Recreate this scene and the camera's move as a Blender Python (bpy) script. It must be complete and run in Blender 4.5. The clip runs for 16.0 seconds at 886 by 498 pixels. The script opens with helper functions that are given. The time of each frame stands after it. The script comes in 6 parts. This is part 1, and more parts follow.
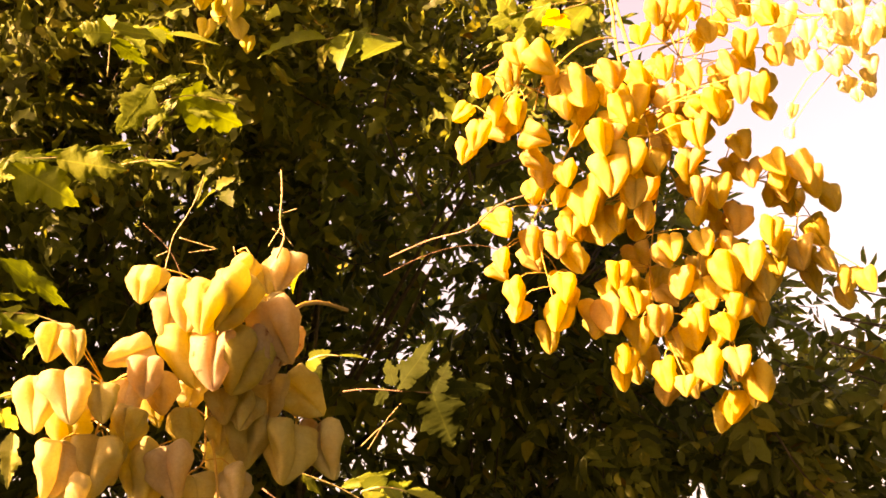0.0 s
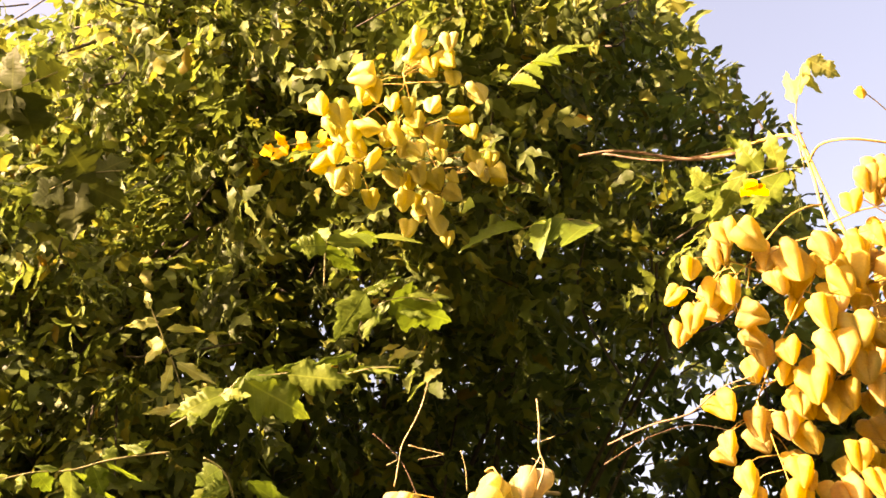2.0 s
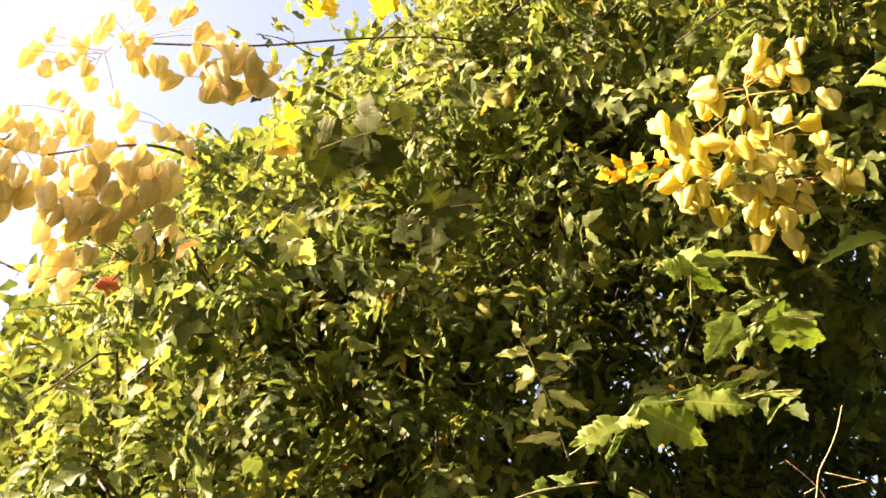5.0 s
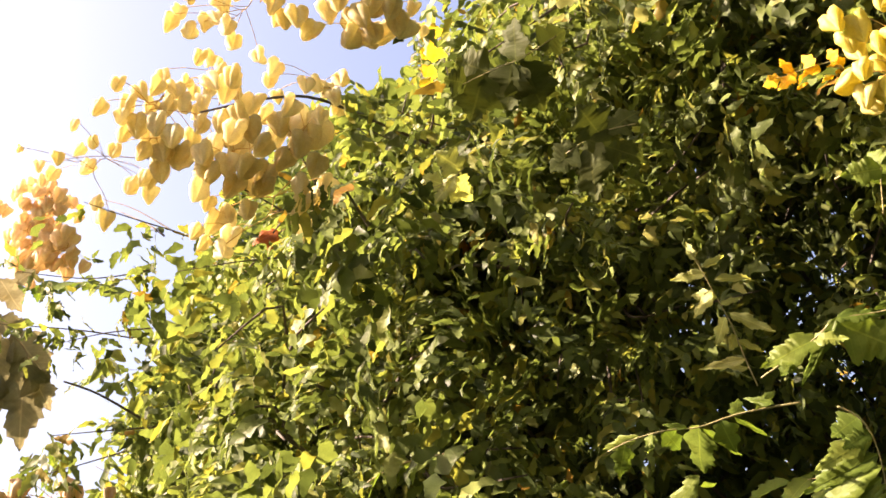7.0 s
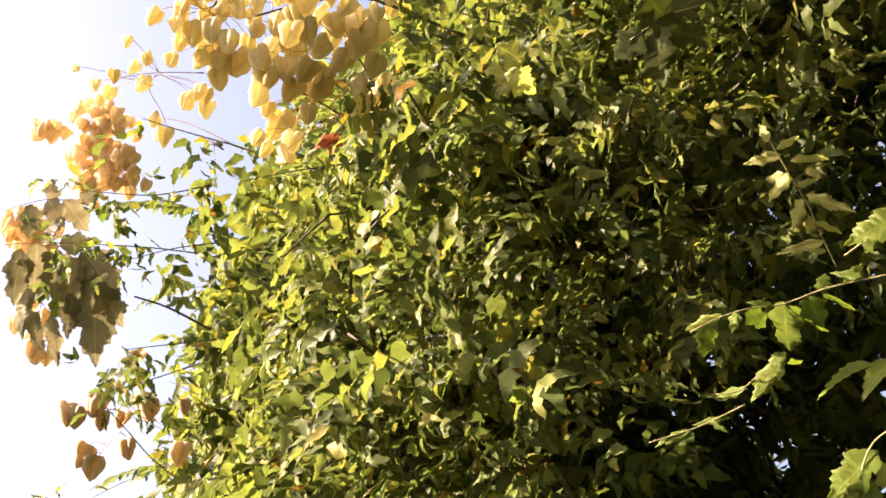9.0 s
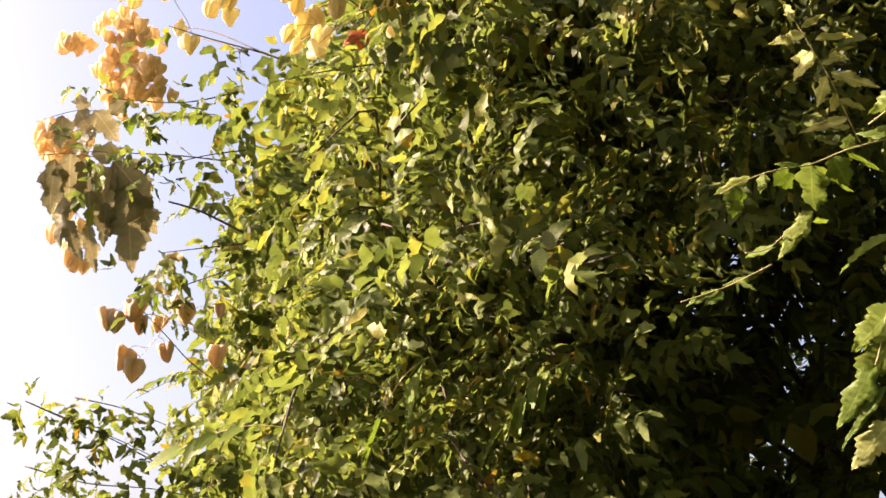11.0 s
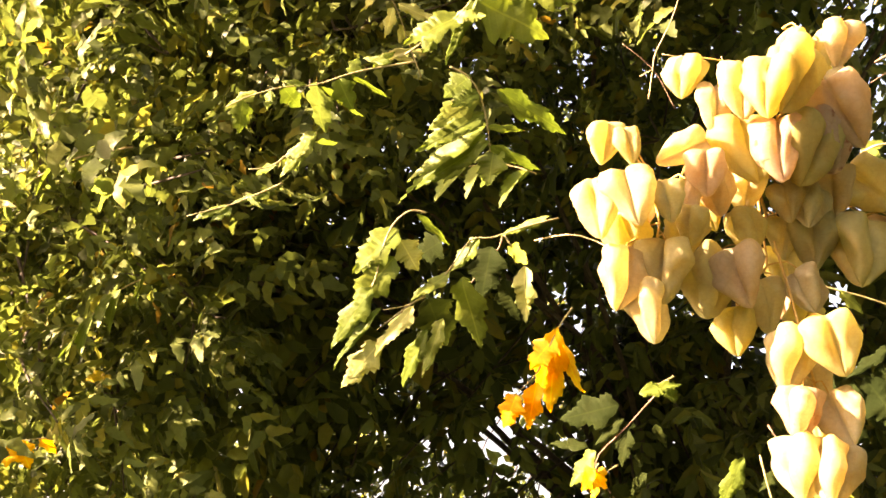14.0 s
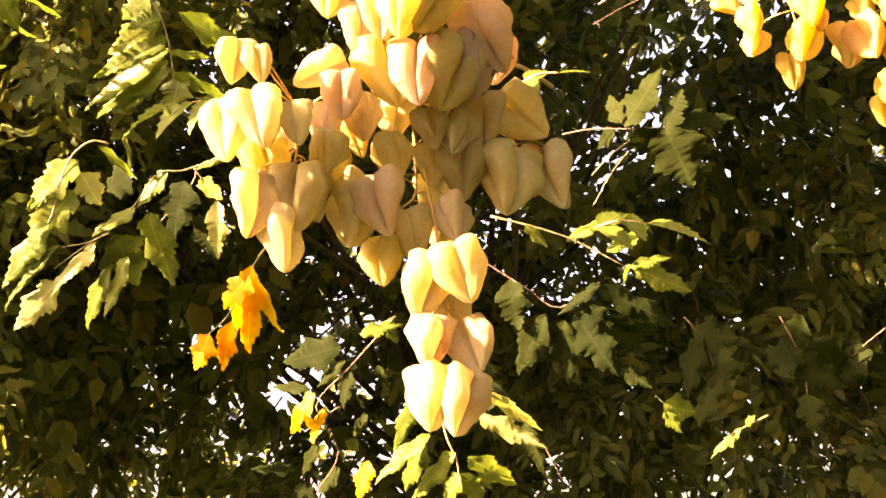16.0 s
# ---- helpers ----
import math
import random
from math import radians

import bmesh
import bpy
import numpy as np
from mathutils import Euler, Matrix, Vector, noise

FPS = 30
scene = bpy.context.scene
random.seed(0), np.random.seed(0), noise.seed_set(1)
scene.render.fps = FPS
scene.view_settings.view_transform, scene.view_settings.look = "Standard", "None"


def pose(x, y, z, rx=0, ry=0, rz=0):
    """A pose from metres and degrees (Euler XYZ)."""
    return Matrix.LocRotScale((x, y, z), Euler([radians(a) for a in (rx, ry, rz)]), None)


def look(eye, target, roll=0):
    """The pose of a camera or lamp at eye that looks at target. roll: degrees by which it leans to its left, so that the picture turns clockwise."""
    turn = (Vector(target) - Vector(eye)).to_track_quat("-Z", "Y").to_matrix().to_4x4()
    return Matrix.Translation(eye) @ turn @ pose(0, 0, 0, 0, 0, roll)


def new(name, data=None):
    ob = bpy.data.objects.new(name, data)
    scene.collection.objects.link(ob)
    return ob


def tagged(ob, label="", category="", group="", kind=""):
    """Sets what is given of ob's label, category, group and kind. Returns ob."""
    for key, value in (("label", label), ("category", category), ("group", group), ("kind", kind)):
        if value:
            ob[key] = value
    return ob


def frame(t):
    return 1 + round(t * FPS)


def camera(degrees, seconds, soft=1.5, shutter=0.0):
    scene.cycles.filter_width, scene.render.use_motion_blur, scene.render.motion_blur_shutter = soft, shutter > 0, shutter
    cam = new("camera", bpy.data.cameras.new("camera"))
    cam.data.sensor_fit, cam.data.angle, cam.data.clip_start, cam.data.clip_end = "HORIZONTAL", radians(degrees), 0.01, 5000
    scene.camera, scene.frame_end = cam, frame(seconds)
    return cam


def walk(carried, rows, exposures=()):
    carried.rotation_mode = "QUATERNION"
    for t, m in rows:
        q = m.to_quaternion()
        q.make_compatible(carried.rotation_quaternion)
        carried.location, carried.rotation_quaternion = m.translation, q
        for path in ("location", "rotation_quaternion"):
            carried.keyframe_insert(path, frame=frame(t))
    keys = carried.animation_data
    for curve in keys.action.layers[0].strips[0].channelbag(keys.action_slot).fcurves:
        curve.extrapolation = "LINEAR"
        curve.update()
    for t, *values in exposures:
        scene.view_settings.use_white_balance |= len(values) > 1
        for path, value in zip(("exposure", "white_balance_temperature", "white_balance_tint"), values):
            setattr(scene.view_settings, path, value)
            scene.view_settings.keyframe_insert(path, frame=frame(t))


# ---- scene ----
cam = camera(46, 16.0, soft=1.6)
PATH = [
    (0.0, look((0.0002, -0.0006, 1.5502), (0.0002, 2.6725, 2.9119), -4.55)),
    (0.5, look((0.0056, -0.0055, 1.5632), (-0.1102, 2.6224, 3.0058), -4.63)),
    (1.0, look((-0.0106, -0.0145, 1.5782), (-0.2358, 2.5326, 3.1472), -4.47)),
    (1.5, look((-0.0321, -0.0209, 1.5900), (-0.3584, 2.4400, 3.2744), -4.05)),
    (2.0, look((-0.0541, -0.0387, 1.5969), (-0.4802, 2.3485, 3.3631), -3.38)),
    (2.5, look((-0.0851, -0.0672, 1.6069), (-0.6019, 2.2723, 3.4124), -2.70)),
    (3.0, look((-0.1154, -0.0718, 1.6091), (-0.7342, 2.2192, 3.4445), -1.55)),
    (3.5, look((-0.1464, -0.0681, 1.6118), (-0.8741, 2.1827, 3.4568), -0.29)),
    (4.0, look((-0.1749, -0.0740, 1.6120), (-1.0120, 2.1412, 3.4538), 0.90)),
    (4.5, look((-0.2069, -0.0856, 1.6153), (-1.1486, 2.1002, 3.4416), 1.96)),
    (5.2, look((-0.2571, -0.0988, 1.6106), (-1.3397, 2.0402, 3.4141), 3.35)),
    (7.3, look((-0.2959, -0.0420, 1.6236), (-1.7852, 1.9781, 3.2672), 4.27)),
    (8.0, look((-0.3104, -0.0376, 1.6173), (-1.8603, 1.9948, 3.1880), 4.03)),
    (8.5, look((-0.3196, -0.0372, 1.6124), (-1.9109, 2.0056, 3.1272), 3.81)),
    (9.0, look((-0.3276, -0.0345, 1.6052), (-1.9611, 2.0143, 3.0660), 3.61)),
    (9.7, look((-0.3379, -0.0313, 1.5940), (-2.0296, 2.0232, 2.9786), 3.32)),
    (11.8, look((-0.3229, -0.0713, 1.5119), (-2.0420, 2.0737, 2.7132), 2.50)),
    (12.5, look((-0.2946, -0.0311, 1.5128), (-1.8108, 2.2748, 2.6893), 1.77)),
    (13.0, look((-0.2517, -0.0024, 1.5201), (-1.6026, 2.4182, 2.6672), 0.81)),
    (13.5, look((-0.2085, 0.0364, 1.5241), (-1.4074, 2.5448, 2.6514), 0.12)),
    (14.0, look((-0.1685, 0.0760, 1.5287), (-1.2138, 2.6640, 2.6285), -0.91)),
    (14.5, look((-0.1258, 0.1134, 1.5279), (-1.0186, 2.7681, 2.6028), -1.84)),
    (15.0, look((-0.0872, 0.1319, 1.5309), (-0.8389, 2.8509, 2.5515), -3.17)),
    (15.5, look((-0.0593, 0.1454, 1.5279), (-0.7216, 2.9043, 2.5023), -3.85)),
    (16.0, look((-0.0446, 0.1605, 1.5160), (-0.6562, 2.9364, 2.4753), -4.21)),
]
walk(cam, PATH, [(0.0, 3.52, 17500, 53), (1.5, 3.42, 11200, 36), (3.5, 3.8, 8500, 32), (5.0, 3.4, 7600, 28), (9.0, 2.93, 7050, 31), (12.0, 2.7, 7050, 31), (13.0, 3.55, 7600, 30), (13.5, 3.9, 8000, 31), (14.0, 4.1, 8500, 37), (16.0, 4.24, 9400, 50)])

# ---- sky, sun ----
SUN_YAW, SUN_EL = 126.0, 27.0
world = bpy.data.worlds.new("sky")
scene.world = world
world.use_nodes = True
wn, wl = world.node_tree.nodes, world.node_tree.links
sky = wn.new("ShaderNodeTexSky")
sky.sky_type, sky.sun_disc = "NISHITA", False
sky.sun_elevation, sky.sun_rotation = radians(SUN_EL), radians(360 - SUN_YAW)
sky.dust_density, sky.air_density, sky.ozone_density = 6.5, 1.3, 2.0
wl.new(sky.outputs[0], wn["Background"].inputs[0])
wn["Background"].inputs[1].default_value = 0.052

sun_dir = Vector((-math.sin(radians(SUN_YAW)) * math.cos(radians(SUN_EL)), math.cos(radians(SUN_YAW)) * math.cos(radians(SUN_EL)), math.sin(radians(SUN_EL))))
sun = new("sun", bpy.data.lights.new("sun", "SUN"))
sun.data.energy, sun.data.angle, sun.data.color = 3.4, radians(0.53), (1.0, 0.89, 0.7)
sun.matrix_world = look(sun_dir * 30, (0, 0, 0))


# ---- materials ----
def material(name):
    m = bpy.data.materials.new(name)
    m.use_nodes = True
    m.node_tree.nodes.clear()
    return m, m.node_tree.nodes, m.node_tree.links


def ramp(n, l, source, stops):
    r = n.new("ShaderNodeValToRGB")
    for i, (p, c) in enumerate(stops):
        e = r.color_ramp.elements[i] if i < 2 else r.color_ramp.elements.new(p)
        e.position, e.color = p, (*c, 1)
    l.new(source, r.inputs[0])
    return r.outputs[0]


def noise_tex(n, l, scale, detail=3.0, object_space=True):
    t = n.new("ShaderNodeTexNoise")
    c = n.new("ShaderNodeTexCoord")
    l.new(c.outputs["Object" if object_space else "Generated"], t.inputs["Vector"])
    t.inputs["Scale"].default_value, t.inputs["Detail"].default_value = scale, detail
    return t.outputs["Fac"]


def mixed(n, l, a, b, fac, blend="MIX"):
    m = n.new("ShaderNodeMix")
    m.data_type, m.blend_type = "RGBA", blend
    for value, slot in ((fac, 0), (a, 6), (b, 7)):
        if isinstance(value, (int, float)):
            m.inputs[slot].default_value = value
        elif isinstance(value, tuple):
            m.inputs[slot].default_value = (*value, 1)
        else:
            l.new(value, m.inputs[slot])
    return m.outputs[2]


def calc(n, l, op, a, b=None):
    m = n.new("ShaderNodeMath")
    m.operation = op
    for value, slot in ((a, 0), (b, 1)):
        if isinstance(value, (int, float)):
            m.inputs[slot].default_value = value
        elif value is not None:
            l.new(value, m.inputs[slot])
    return m.outputs[0]


def thin_material(name, stops, glow, share, rough, by_island, blotch, blotch_scale, vein_scale, bump, gloss=0.2, spotted=False, veins=""):
    """A leaf or papery skin: a glossy front that also lets light through."""
    m, n, l = material(name)
    rnd = n.new("ShaderNodeNewGeometry").outputs["Random Per Island"] if by_island else n.new("ShaderNodeObjectInfo").outputs["Random"]
    base = ramp(n, l, rnd, stops)
    spots = ramp(n, l, noise_tex(n, l, blotch_scale, 4.0), [(0.42, (1, 1, 1)), (0.75, blotch)])
    base = mixed(n, l, base, spots, 0.7, "MULTIPLY")
    fine = ramp(n, l, noise_tex(n, l, vein_scale, 2.0), [(0.3, (0.9, 0.9, 0.9)), (0.7, (1.06, 1.06, 1.06))])
    base = mixed(n, l, base, fine, 0.7, "MULTIPLY")
    if veins == "leaf":
        place = n.new("ShaderNodeSeparateXYZ")
        l.new(n.new("ShaderNodeTexCoord").outputs["Object"], place.inputs[0])
        off = calc(n, l, "ABSOLUTE", place.outputs[1])
        wave = calc(n, l, "SINE", calc(n, l, "MULTIPLY", calc(n, l, "SUBTRACT", place.outputs[0], calc(n, l, "MULTIPLY", off, 0.8)), 56.0))
        ribs = ramp(n, l, wave, [(0.8, (0, 0, 0)), (1.0, (0.2, 0.2, 0.2))])
        mid = ramp(n, l, off, [(0.006, (0.8, 0.8, 0.8)), (0.016, (0, 0, 0))])
        base = mixed(n, l, base, mixed(n, l, base, (1.6, 1.5, 1.5), 1.0, "MULTIPLY"), mixed(n, l, ribs, mid, 1.0, "LIGHTEN"))
    if veins == "pod":
        net = n.new("ShaderNodeTexVoronoi")
        net.feature = "DISTANCE_TO_EDGE"
        l.new(n.new("ShaderNodeTexCoord").outputs["Object"], net.inputs["Vector"])
        net.inputs["Scale"].default_value = 6.5
        lines = ramp(n, l, net.outputs["Distance"], [(0.0, (0.78, 0.66, 0.5)), (0.09, (1, 1, 1))])
        base = mixed(n, l, base, lines, 0.18, "MULTIPLY")
    if spotted:
        few = ramp(n, l, rnd, [(0.93, (0, 0, 0)), (0.94, (1, 1, 1))])
        marks = ramp(n, l, noise_tex(n, l, 4.5, 2.0), [(0.58, (0, 0, 0)), (0.66, (0.85, 0.85, 0.85))])
        base = mixed(n, l, base, (0.24, 0.1, 0.04), mixed(n, l, few, marks, 1.0, "MULTIPLY"))
    p = n.new("ShaderNodeBsdfPrincipled")
    p.inputs["Roughness"].default_value = rough
    p.inputs["Specular IOR Level"].default_value = gloss
    l.new(base, p.inputs["Base Color"])
    b = n.new("ShaderNodeBump")
    b.inputs["Strength"].default_value, b.inputs["Distance"].default_value = bump, 0.002
    l.new(noise_tex(n, l, vein_scale * 0.6, 3.0), b.inputs["Height"])
    l.new(b.outputs[0], p.inputs["Normal"])
    t = n.new("ShaderNodeBsdfTranslucent")
    l.new(mixed(n, l, base, glow, 1.0, "MULTIPLY"), t.inputs["Color"])
    s = n.new("ShaderNodeMixShader")
    s.inputs[0].default_value = share
    l.new(p.outputs[0], s.inputs[1])
    l.new(t.outputs[0], s.inputs[2])
    l.new(s.outputs[0], n.new("ShaderNodeOutputMaterial").inputs[0])
    return m


GREENS = [(0.0, (0.036, 0.05, 0.017)), (0.4, (0.09, 0.115, 0.036)), (0.75, (0.142, 0.176, 0.054)), (0.985, (0.185, 0.175, 0.04)), (1.0, (0.2, 0.11, 0.02))]
FOLIAGE = thin_material("foliage", GREENS, (2.3, 2.4, 1.35), 0.27, 0.42, True, (0.75, 0.7, 0.5), 45.0, 300.0, 0.5, 0.08)
LEAF = {
    "green": thin_material("leaf_green", [(0.0, (0.08, 0.125, 0.018)), (0.6, (0.12, 0.172, 0.026)), (1.0, (0.16, 0.205, 0.04))], (1.25, 1.3, 0.8), 0.38, 0.45, False, (0.8, 0.7, 0.5), 3.0, 26.0, 0.4, 0.16, veins="leaf"),
    # backlight and haze put into the colour, greyed and paled
    "hazy": thin_material("leaf_hazy", [(0.0, (0.18, 0.17, 0.105)), (1.0, (0.25, 0.23, 0.15))], (1.3, 1.25, 1.0), 0.3, 0.5, False, (0.8, 0.7, 0.5), 3.0, 26.0, 0.4, 0.3, veins="leaf"),
    # shade put into the colour of two broad sprays high in the crown
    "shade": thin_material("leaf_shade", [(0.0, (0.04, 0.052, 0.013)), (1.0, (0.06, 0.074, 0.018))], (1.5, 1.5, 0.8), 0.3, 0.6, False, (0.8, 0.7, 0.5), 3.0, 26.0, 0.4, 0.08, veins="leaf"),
    # the crown's shade put into the leaf colour, as sun reaches these leaves
    "deep_shade": thin_material("leaf_deep_shade", [(0.0, (0.012, 0.02, 0.005)), (1.0, (0.021, 0.031, 0.007))], (1.5, 1.5, 0.8), 0.2, 0.7, False, (0.8, 0.7, 0.5), 3.0, 26.0, 0.4, 0.03, veins="leaf"),
    "russet": thin_material("leaf_russet", [(0.0, (0.3, 0.08, 0.02)), (1.0, (0.4, 0.13, 0.03))], (1.3, 1.1, 0.8), 0.4, 0.5, False, (0.7, 0.5, 0.4), 3.0, 26.0, 0.4, veins="leaf"),
    "pale": thin_material("leaf_pale", [(0.0, (0.24, 0.28, 0.09)), (1.0, (0.32, 0.34, 0.13))], (2.0, 1.9, 0.9), 0.42, 0.5, False, (0.8, 0.75, 0.5), 3.0, 26.0, 0.4, veins="leaf"),
    "yellow": thin_material("leaf_yellow", [(0.0, (0.55, 0.42, 0.03)), (1.0, (0.65, 0.5, 0.05))], (1.3, 1.2, 0.8), 0.5, 0.5, False, (0.8, 0.7, 0.4), 3.0, 26.0, 0.4, veins="leaf"),
    "orange": thin_material("leaf_orange", [(0.0, (0.85, 0.44, 0.02)), (0.5, (0.9, 0.54, 0.02)), (1.0, (0.92, 0.62, 0.04))], (1.3, 1.25, 0.8), 0.5, 0.5, False, (0.75, 0.45, 0.25), 3.0, 26.0, 0.4, veins="leaf"),
}
POD = thin_material("papery_pod", [(0.0, (0.531, 0.449, 0.106)), (0.5, (0.547, 0.490, 0.163)), (0.85, (0.547, 0.465, 0.204)), (1.0, (0.515, 0.400, 0.180))], (1.28, 1.1, 0.55), 0.58, 0.55, False, (0.92, 0.8, 0.5), 2.6, 16.0, 0.25, veins="pod")
POD_CREAM = thin_material("cream_pod", [(0.0, (0.485, 0.458, 0.17)), (0.6, (0.5, 0.485, 0.275)), (0.85, (0.495, 0.445, 0.285)), (1.0, (0.47, 0.37, 0.265))], (1.3, 1.2, 0.95), 0.6, 0.55, False, (0.9, 0.7, 0.45), 2.6, 16.0, 0.25, 0.2, True, veins="pod")
POD_LEMON = thin_material("lemon_pod", [(0.0, (0.630, 0.567, 0.117)), (0.6, (0.684, 0.621, 0.180)), (1.0, (0.702, 0.648, 0.288))], (1.05, 1.0, 0.6), 0.4, 0.5, False, (0.9, 0.82, 0.5), 2.6, 16.0, 0.25, veins="pod")
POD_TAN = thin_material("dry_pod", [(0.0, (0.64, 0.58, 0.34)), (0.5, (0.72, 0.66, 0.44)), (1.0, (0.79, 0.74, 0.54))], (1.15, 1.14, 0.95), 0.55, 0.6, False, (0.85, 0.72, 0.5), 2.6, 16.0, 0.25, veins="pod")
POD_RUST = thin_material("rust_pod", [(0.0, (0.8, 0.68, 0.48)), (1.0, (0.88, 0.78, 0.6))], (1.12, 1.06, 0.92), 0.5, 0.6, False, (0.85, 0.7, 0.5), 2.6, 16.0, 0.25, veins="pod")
POD_BROWN = thin_material("brown_pod", [(0.0, (0.56, 0.44, 0.3)), (1.0, (0.68, 0.56, 0.4))], (1.1, 1.0, 0.8), 0.3, 0.6, False, (0.85, 0.7, 0.5), 2.6, 16.0, 0.25, veins="pod")


def bark_material(name, dark, light, rough=0.8):
    m, n, l = material(name)
    p = n.new("ShaderNodeBsdfPrincipled")
    p.inputs["Roughness"].default_value = rough
    l.new(ramp(n, l, noise_tex(n, l, 60.0, 6.0), [(0.3, dark), (0.7, light)]), p.inputs["Base Color"])
    b = n.new("ShaderNodeBump")
    b.inputs["Strength"].default_value, b.inputs["Distance"].default_value = 0.7, 0.004
    l.new(noise_tex(n, l, 120.0, 6.0), b.inputs["Height"])
    l.new(b.outputs[0], p.inputs["Normal"])
    l.new(p.outputs[0], n.new("ShaderNodeOutputMaterial").inputs[0])
    return m


BARK = {
    "dark": bark_material("bark_dark", (0.03, 0.02, 0.014), (0.09, 0.065, 0.045)),
    "brown": bark_material("bark_brown", (0.12, 0.07, 0.04), (0.25, 0.15, 0.09)),
    "gold": bark_material("stalk_gold", (0.4, 0.24, 0.05), (0.55, 0.36, 0.09), 0.6),
    "stalk": bark_material("leaf_stalk", (0.2, 0.17, 0.06), (0.32, 0.28, 0.12), 0.6),
    "straw": bark_material("stalk_straw", (0.35, 0.25, 0.1), (0.5, 0.4, 0.2), 0.6),
}
GRASS = bark_material("grass_ground", (0.02, 0.032, 0.008), (0.05, 0.065, 0.02), 0.9)


# ---- mesh helpers ----
def mesh_of(name, verts, faces, mat, smooth=True):
    me = bpy.data.meshes.new(name)
    me.from_pydata([tuple(map(float, v)) for v in verts], [], faces)
    me.materials.append(mat)
    if smooth:
        me.polygons.foreach_set("use_smooth", [True] * len(me.polygons))
    me.update()
    return me


def tube(points, radii, sides=6):
    """Vertices and faces of a tapered round stem along points."""
    verts, faces = [], []
    pts = [Vector(p) for p in points]
    side = Vector((0.31, 0.55, 0.77))
    for i, p in enumerate(pts):
        d = (pts[min(i + 1, len(pts) - 1)] - pts[max(i - 1, 0)]).normalized()
        a = d.cross(side).normalized()
        b = d.cross(a)
        for k in range(sides):
            w = 2 * math.pi * k / sides
            verts.append(p + radii[i] * (a * math.cos(w) + b * math.sin(w)))
    for i in range(len(pts) - 1):
        for k in range(sides):
            j = (k + 1) % sides
            faces.append((i * sides + k, i * sides + j, (i + 1) * sides + j, (i + 1) * sides + k))
    faces.append(tuple(range(sides - 1, -1, -1)))
    faces.append(tuple((len(pts) - 1) * sides + k for k in range(sides)))
    return verts, faces


def glide(points, n=5):
    """A rounded line through points."""
    pts = [Vector(p) for p in points]
    if len(pts) < 3:
        return [pts[0].lerp(pts[-1], i / n) for i in range(n + 1)]
    out = []
    for i in range(len(pts) - 1):
        a, b, c, d = pts[max(i - 1, 0)], pts[i], pts[i + 1], pts[min(i + 2, len(pts) - 1)]
        for k in range(n):
            t = k / n
            out.append(0.5 * (2 * b + (c - a) * t + (2 * a - 5 * b + 4 * c - d) * t * t + (3 * b - a - 3 * c + d) * t ** 3))
    return out + [pts[-1]]


def joined(pieces):
    verts, faces = [], []
    for v, f in pieces:
        o = len(verts)
        verts += list(v)
        faces += [tuple(i + o for i in face) for face in f]
    return verts, faces


def basis(along, up):
    """A turn whose x runs along, and whose z lies near up."""
    x = Vector(along).normalized()
    z = (Vector(up) - x * x.dot(Vector(up)))
    z = z.normalized() if z.length > 1e-4 else x.orthogonal().normalized()
    y = z.cross(x)
    return Matrix((x, y, z)).transposed()


# ---- ground ----
def ground():
    n, size = 40, 1500.0
    verts, faces = [], []
    line = [math.copysign(abs(u) ** 3, u) * size for u in np.linspace(-1, 1, n)]
    for y in line:
        for x in line:
            verts.append((x, y, 0.05 * noise.noise((x * 0.05, y * 0.05, 0))))
    for j in range(n - 1):
        for i in range(n - 1):
            faces.append((j * n + i, j * n + i + 1, (j + 1) * n + i + 1, (j + 1) * n + i))
    tagged(new("ground", mesh_of("ground", verts, faces, GRASS)), "short green grass on flat ground below the tree", "ground", kind="structure")


ground()

# ---- the tree ----
tree = tagged(new("goldenrain_tree"), "leafy goldenrain tree with green pinnate leaves and ripe pods", "tree")
TRUNK = Vector((-1.1, 5.0, 0.0))
tree.location = TRUNK


def part(name, me, parent, label="", at=None, turn=None, scale=1.0):
    """A mesh as a part under a thing or part; at is its place in the world."""
    ob = new(name, me)
    ob.parent = parent
    place = Matrix.Translation(at) if at is not None else Matrix.Identity(4)
    if turn is not None:
        place = place @ turn.to_4x4()
    ob.matrix_parent_inverse = PLACES[parent].inverted()
    ob.matrix_basis = place @ Matrix.Scale(scale, 4)
    PLACES[ob] = place @ Matrix.Scale(scale, 4)
    return tagged(ob, label)


PLACES = {tree: Matrix.Translation(TRUNK)}

rng = random.Random(11)
trunk_line = glide([TRUNK + Vector(p) for p in ((0, 0, -0.05), (0.03, 0.02, 0.6), (-0.02, 0.0, 1.2), (0.05, -0.05, 1.9), (0.0, -0.1, 2.6))], 4)
trunk_r = [0.13 - 0.05 * i / (len(trunk_line) - 1) + (0.05 if i == 0 else 0) for i in range(len(trunk_line))]
part("trunk", mesh_of("trunk", *tube(trunk_line, trunk_r, 14), BARK["dark"]), tree)

# how high the crown reaches, by the way one looks from below it
TOP_YAW = [-34, -25, -19, -17, -15, -11, -6, 0, 20, 30, 36, 40, 46, 50, 53, 55, 57]
TOP_EL = [20, 22, 25, 33, 41, 48, 54, 58, 58, 53, 49, 45, 41, 38, 34, 26, -10]
EYE = Vector((-0.12, 0.0, 1.6))


def heading(yaw, el):
    return Vector((-math.sin(radians(yaw)) * math.cos(radians(el)), math.cos(radians(yaw)) * math.cos(radians(el)), math.sin(radians(el))))


